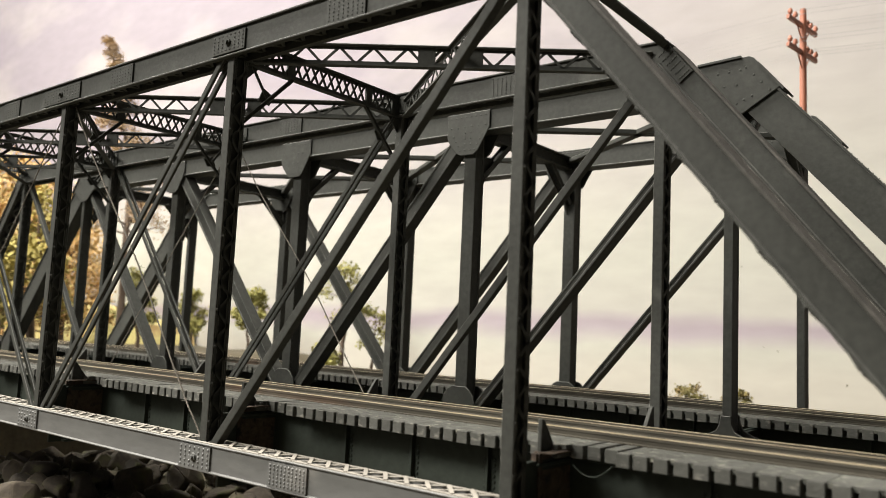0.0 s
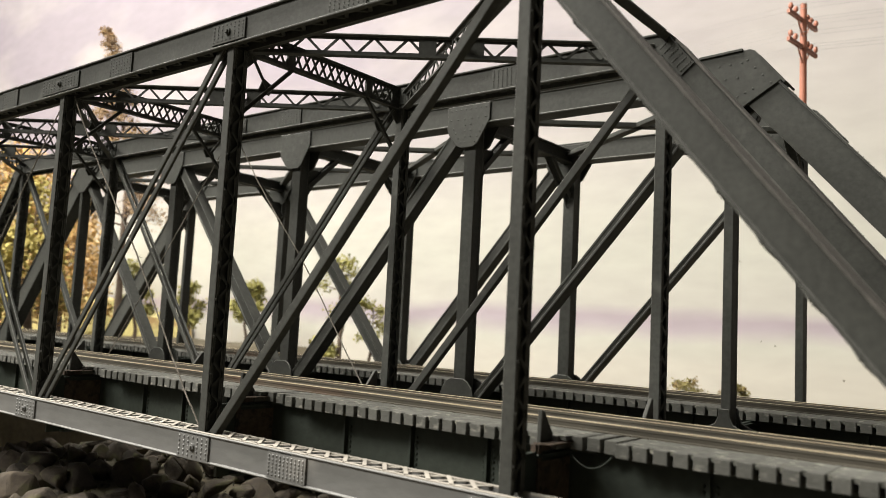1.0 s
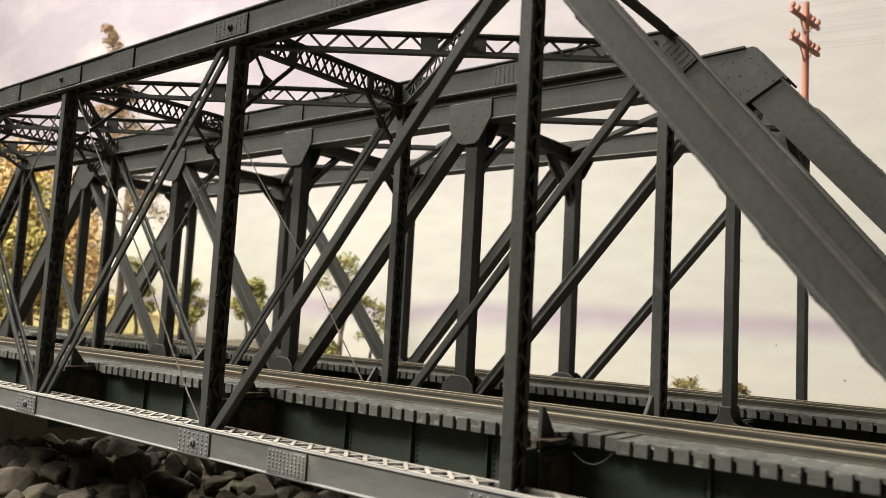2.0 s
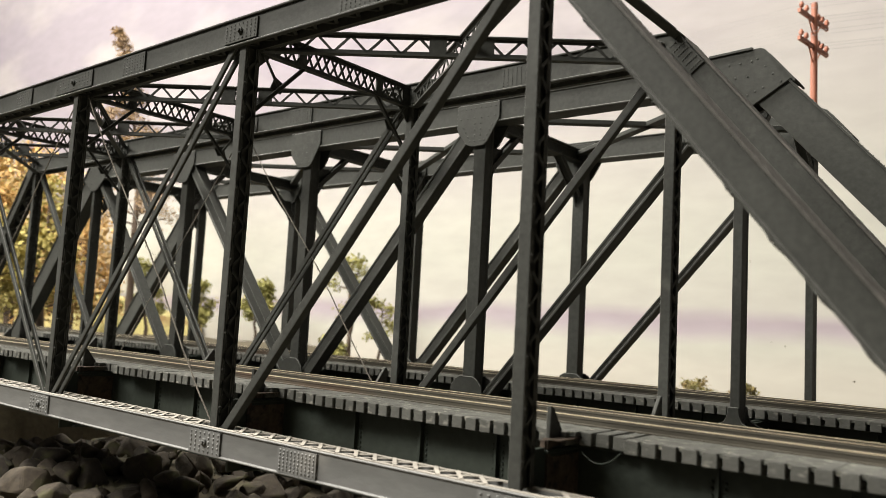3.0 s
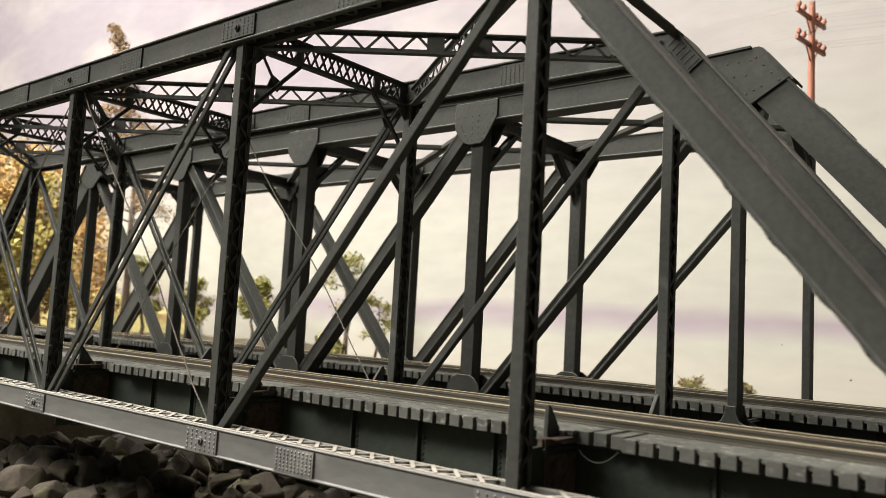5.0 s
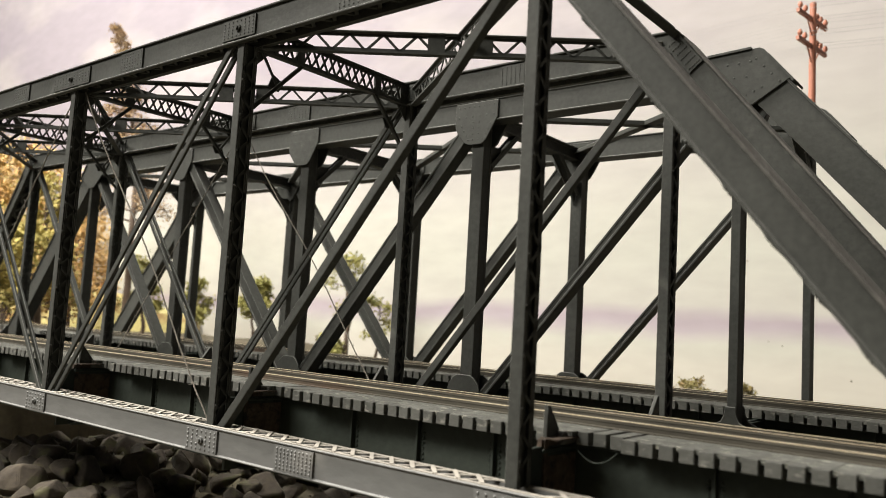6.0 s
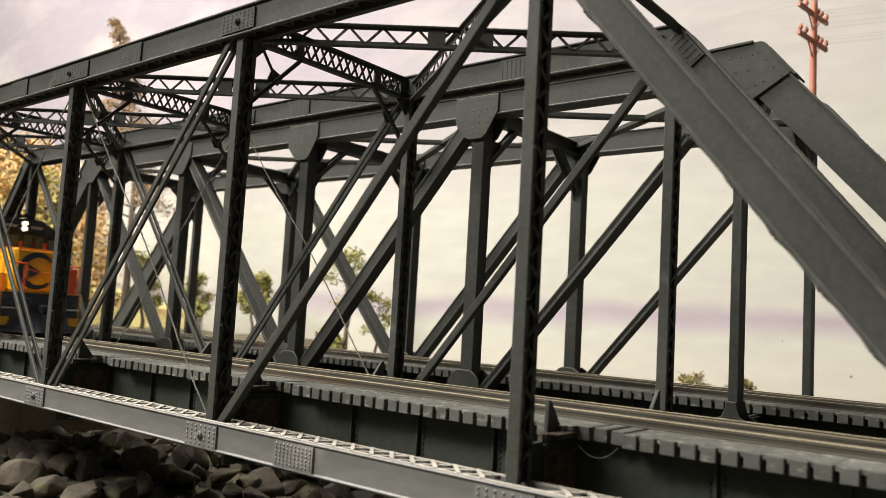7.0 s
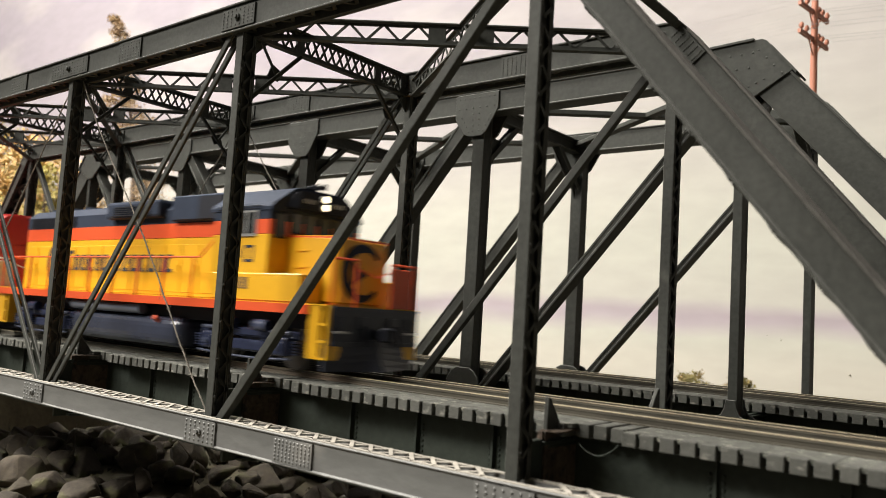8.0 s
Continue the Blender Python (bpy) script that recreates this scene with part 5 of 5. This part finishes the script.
        for y in (-0.55, 0.5, 0.75):
            rod(bm, (a + e * 0.05, y, 1.3), (a + e * 0.2, y, 0.75), 0.04, 6)
        part("air_hose", bm, BLACK, lo)
        # end railings with shields
        xr = a - e * 0.12
        bm = bmesh.new()
        for y in (-1.56, -0.72, 0.62, 1.56):
            rod(bm, (xr, y, 1.7), (xr, y, 2.95), 0.035, 6)
        for y0, y1 in ((-1.56, -0.72), (0.62, 1.56)):
            rod(bm, (xr, y0, 2.95), (xr, y1, 2.95), 0.035, 6)
        rod(bm, (xr, -0.72, 2.75), (xr + e * 0.05, 0, 2.55), 0.02, 5)
        rod(bm, (xr + e * 0.05, 0, 2.55), (xr, 0.62, 2.75), 0.02, 5)
        part("end_railing", bm, RAILING, lo)
        bm = bmesh.new()
        soft_box(bm, min(xr - e * 0.08, xr - e * 0.04), max(xr - e * 0.08, xr - e * 0.04), 0.64, 1.5, 1.76, 2.85, 0.015, 1)
        part("end_shield", bm, RAILING, lo)
        for y in (-1.3, 1.3):
            bm = bmesh.new()
            rod(bm, (a + e * 0.06, y - 0.25, 1.1), (a + e * 0.06, y + 0.25, 1.1), 0.035, 6)
            part("grab_iron", bm, SILVER, lo)
    # side handrails
    for s in (-1, 1):
        bm = bmesh.new()
        y = s * 1.74
        for k in range(9):
            x = -8.4 + k * 1.5
            rod(bm, (x, y, 1.6), (x, y * 0.985, 2.95), 0.035, 6)
        rod(bm, (-8.9, y * 0.985, 2.95), (3.9, y * 0.985, 2.95), 0.028, 6)
        rod(bm, (3.9, y * 0.985, 2.95), (4.45, y * 0.9, 3.55), 0.028, 6)
        part("handrail", bm, RAILING, lo)
        # lettering as plain bars, with a ring-shaped emblem before it
        bm = bmesh.new()
        yy = -(hw + 0.028) if s < 0 else hw + 0.04
        ring_shape(bm, -6.2, yy, 2.80, 0.62, 0.012, 40, 320, 0.2, "y")
        part("side_emblem", bm, MARK, lo)
        bm = bmesh.new()
        rnd = random.Random(4)
        x = -5.3
        for k in range(13):
            w = rnd.uniform(0.42, 0.52)
            if k == 6:
                x += 0.25
            h = 0.72 if k in (0, 6) else 0.56
            z0, ya, yb = 2.52, min(yy, yy + s * 0.012), max(yy, yy + s * 0.012)
            box(bm, x, x + 0.13, ya, yb, z0, z0 + h)
            box(bm, x + 0.1, x + w - 0.08, ya, yb, z0 + h - 0.12, z0 + h)
            box(bm, x + 0.1, x + w - 0.08, ya, yb, z0, z0 + 0.11)
            if k % 3:
                box(bm, x + w - 0.17, x + w - 0.06, ya, yb, z0, z0 + h * 0.75)
            x += w + 0.06
        part("lettering", bm, MARK, lo, "row of dark blue lettering shapes")
        bm = bmesh.new()
        yc2 = s * cw
        for x, w, z, h in ((5.0, 0.36, 2.82, 0.46), (5.55, 0.2, 2.94, 0.22), (5.95, 0.40, 2.82, 0.46)):
            for z2 in (z, z + h - 0.07):
                box(bm, x, x + w, min(yc2, yc2 + s * 0.012), max(yc2, yc2 + s * 0.012), z2, z2 + 0.07)
            for x2 in (x, x + w - 0.07):
                box(bm, x2, x2 + 0.07, min(yc2, yc2 + s * 0.012), max(yc2, yc2 + s * 0.012), z, z + h)
        part("cab_marks", bm, MARK, lo)
        bm = bmesh.new()
        for k in range(4):
            box(bm, 5.0 + k * 0.34, 5.2 + k * 0.34, min(s * 1.74, s * 1.752), max(s * 1.74, s * 1.752), 2.08, 2.4)
        part("numbering", bm, MARK, lo)
    # tank and reservoirs
    bm = bmesh.new()
    soft_box(bm, -4.0, 2.8, -1.5, 1.5, 0.2, 1.16, 0.36, 5)
    tank = part("fuel_tank", bm, TANK, lo)
    for s in (-1, 1):
        bm = bmesh.new()
        rod(bm, (-3.75, s * 1.45, 1.32), (0.65, s * 1.45, 1.32), 0.17, 14)
        part("air_reservoir", bm, RESERVOIR, tank, "grey-blue air reservoir")
        bm = bmesh.new()
        rod(bm, (1.6, s * 1.45, 1.0), (1.6, s * 1.6, 1.1), 0.09, 8)
        part("filler_cap", bm, RAILING, tank)
    # trucks
    wheels = []
    for xt in (6.0, -6.0):
        bm = bmesh.new()
        soft_box(bm, xt - 0.6, xt + 0.6, -1.22, 1.22, 0.55, 1.05, 0.05, 1)
        tk = part("truck", bm, NAVY, lo, "dark blue four-wheel truck")
        for s in (-1, 1):
            y0, y1 = sorted((s * 1.22, s * 1.42))
            bm = bmesh.new()
            soft_box(bm, xt - 2.1, xt + 2.1, y0, y1, 0.78, 1.02, 0.05, 1)
            part("side_frame", bm, NAVY, tk)
            bm = bmesh.new()
            soft_box(bm, xt - 0.75, xt + 0.75, y0, y1, 0.38, 0.7, 0.05, 1)
            part("spring_plank", bm, NAVY, tk)
        for s in (-1, 1):
            for dx in (-1.55, 1.55):
                bm = bmesh.new()
                soft_box(bm, xt + dx - 0.3, xt + dx + 0.3, min(s * 1.3, s * 1.62), max(s * 1.3, s * 1.62), 0.36, 0.86, 0.06, 2)
                rod(bm, (xt + dx, s * 1.62, 0.58), (xt + dx, s * 1.68, 0.58), 0.17, 10)
                part("journal_box", bm, NAVY, tk)
                for d2 in (-0.55, 0.55):
                    bm = bmesh.new()
                    for k in range(5):
                        rod(bm, (xt + dx + d2, s * 1.42, 0.42 + k * 0.075), (xt + dx + d2, s * 1.42, 0.46 + k * 0.075), 0.16, 9)
                    part("spring", bm, NAVY, tk)
            bm = bmesh.new()
            rod(bm, (xt - 1.0, s * 1.5, 1.12), (xt - 0.45, s * 1.5, 1.12), 0.17, 10)
            rod(bm, (xt + 0.45, s * 1.5, 1.12), (xt + 1.0, s * 1.5, 1.12), 0.17, 10)
            rod(bm, (xt - 0.9, s * 1.52, 1.0), (xt - 0.9, s * 1.52, 0.4), 0.05, 6)
            rod(bm, (xt + 0.9, s * 1.52, 1.0), (xt + 0.9, s * 1.52, 0.4), 0.05, 6)
            part("brake_cylinder", bm, NAVY, tk)
            # light caps and a rod, added as painted glints on the truck
            for dx in (-1.55, 1.55):
                bm = bmesh.new()
                soft_box(bm, xt + dx - 0.34, xt + dx + 0.34, min(s * 1.34, s * 1.58), max(s * 1.34, s * 1.58), 0.92, 1.02, 0.04, 2)
                part("axle_cap", bm, GLINT, tk)
                bm = bmesh.new()
                rod(bm, (xt + dx, s * 1.66, 0.58), (xt + dx, s * 1.72, 0.58), 0.10, 10, 0.07)
                part("bearing_cap", bm, GLINT, tk)
            bm = bmesh.new()
            tube(bm, [(xt - 2.0, s * 1.56, 0.30), (xt - 0.8, s * 1.58, 0.24), (xt + 0.8, s * 1.58, 0.24), (xt + 2.0, s * 1.56, 0.30)], 0.035, 6)
            part("brake_rod", bm, GLINT, tk)
        for dx in (-1.55, 1.55):
            bm = bmesh.new()
            rod(bm, (0, -1.2, 0), (0, 1.2, 0), 0.12, 8)
            for s in (-1, 1):
                rod(bm, (0, s * 0.80, 0), (0, s * 0.98, 0), 0.58, 24)
                rod(bm, (0, s * 0.76, 0), (0, s * 0.80, 0), 0.64, 24)
                for k in range(3):
                    a2 = k * 2.094
                    rod(bm, (0.35 * math.cos(a2), s * 0.97, 0.35 * math.sin(a2)), (0.35 * math.cos(a2), s * 1.0, 0.35 * math.sin(a2)), 0.08, 8)
            w = part("wheelset", bm, WHEEL, tk)
            w.location = Vector((xt + dx, 0, 0.58)) * C
            wheels.append((w, xt + dx))
    return lo, wheels


LEAD, LEAD_WHEELS = locomotive("yellow diesel locomotive with orange stripes and dark blue roof", YELLOW, ORANGE, BLUE, ORANGE, BLUE, True)
SECOND, SECOND_WHEELS = locomotive("red diesel locomotive with white marks coupled behind", RED, RED, RED, WHITE, WHITE, False)

RAIL_TOP = 1.46
SPEED = 19.2
LEAD_END = -7.5


def motions():
    """Both locomotives roll along the near track at an even pace, with turning wheels."""
    steps = [k / 30 for k in range(241)]
    for lo, wheels, gap, turn in ((LEAD, LEAD_WHEELS, 0.0, 0), (SECOND, SECOND_WHEELS, -20.6, 180)):
        walk(lo, [(t, pose((LEAD_END + gap - SPEED * (8 - t)) * C, YC * C, RAIL_TOP * C, 0, 0, turn)) for t in steps])
        for w, x in wheels:
            s = 1 if turn == 0 else -1
            walk(w, [(t, pose(x * C, 0, 0.58 * C, 0, s * math.degrees(SPEED * t / 0.58) % 360, 0)) for t in steps])


motions()
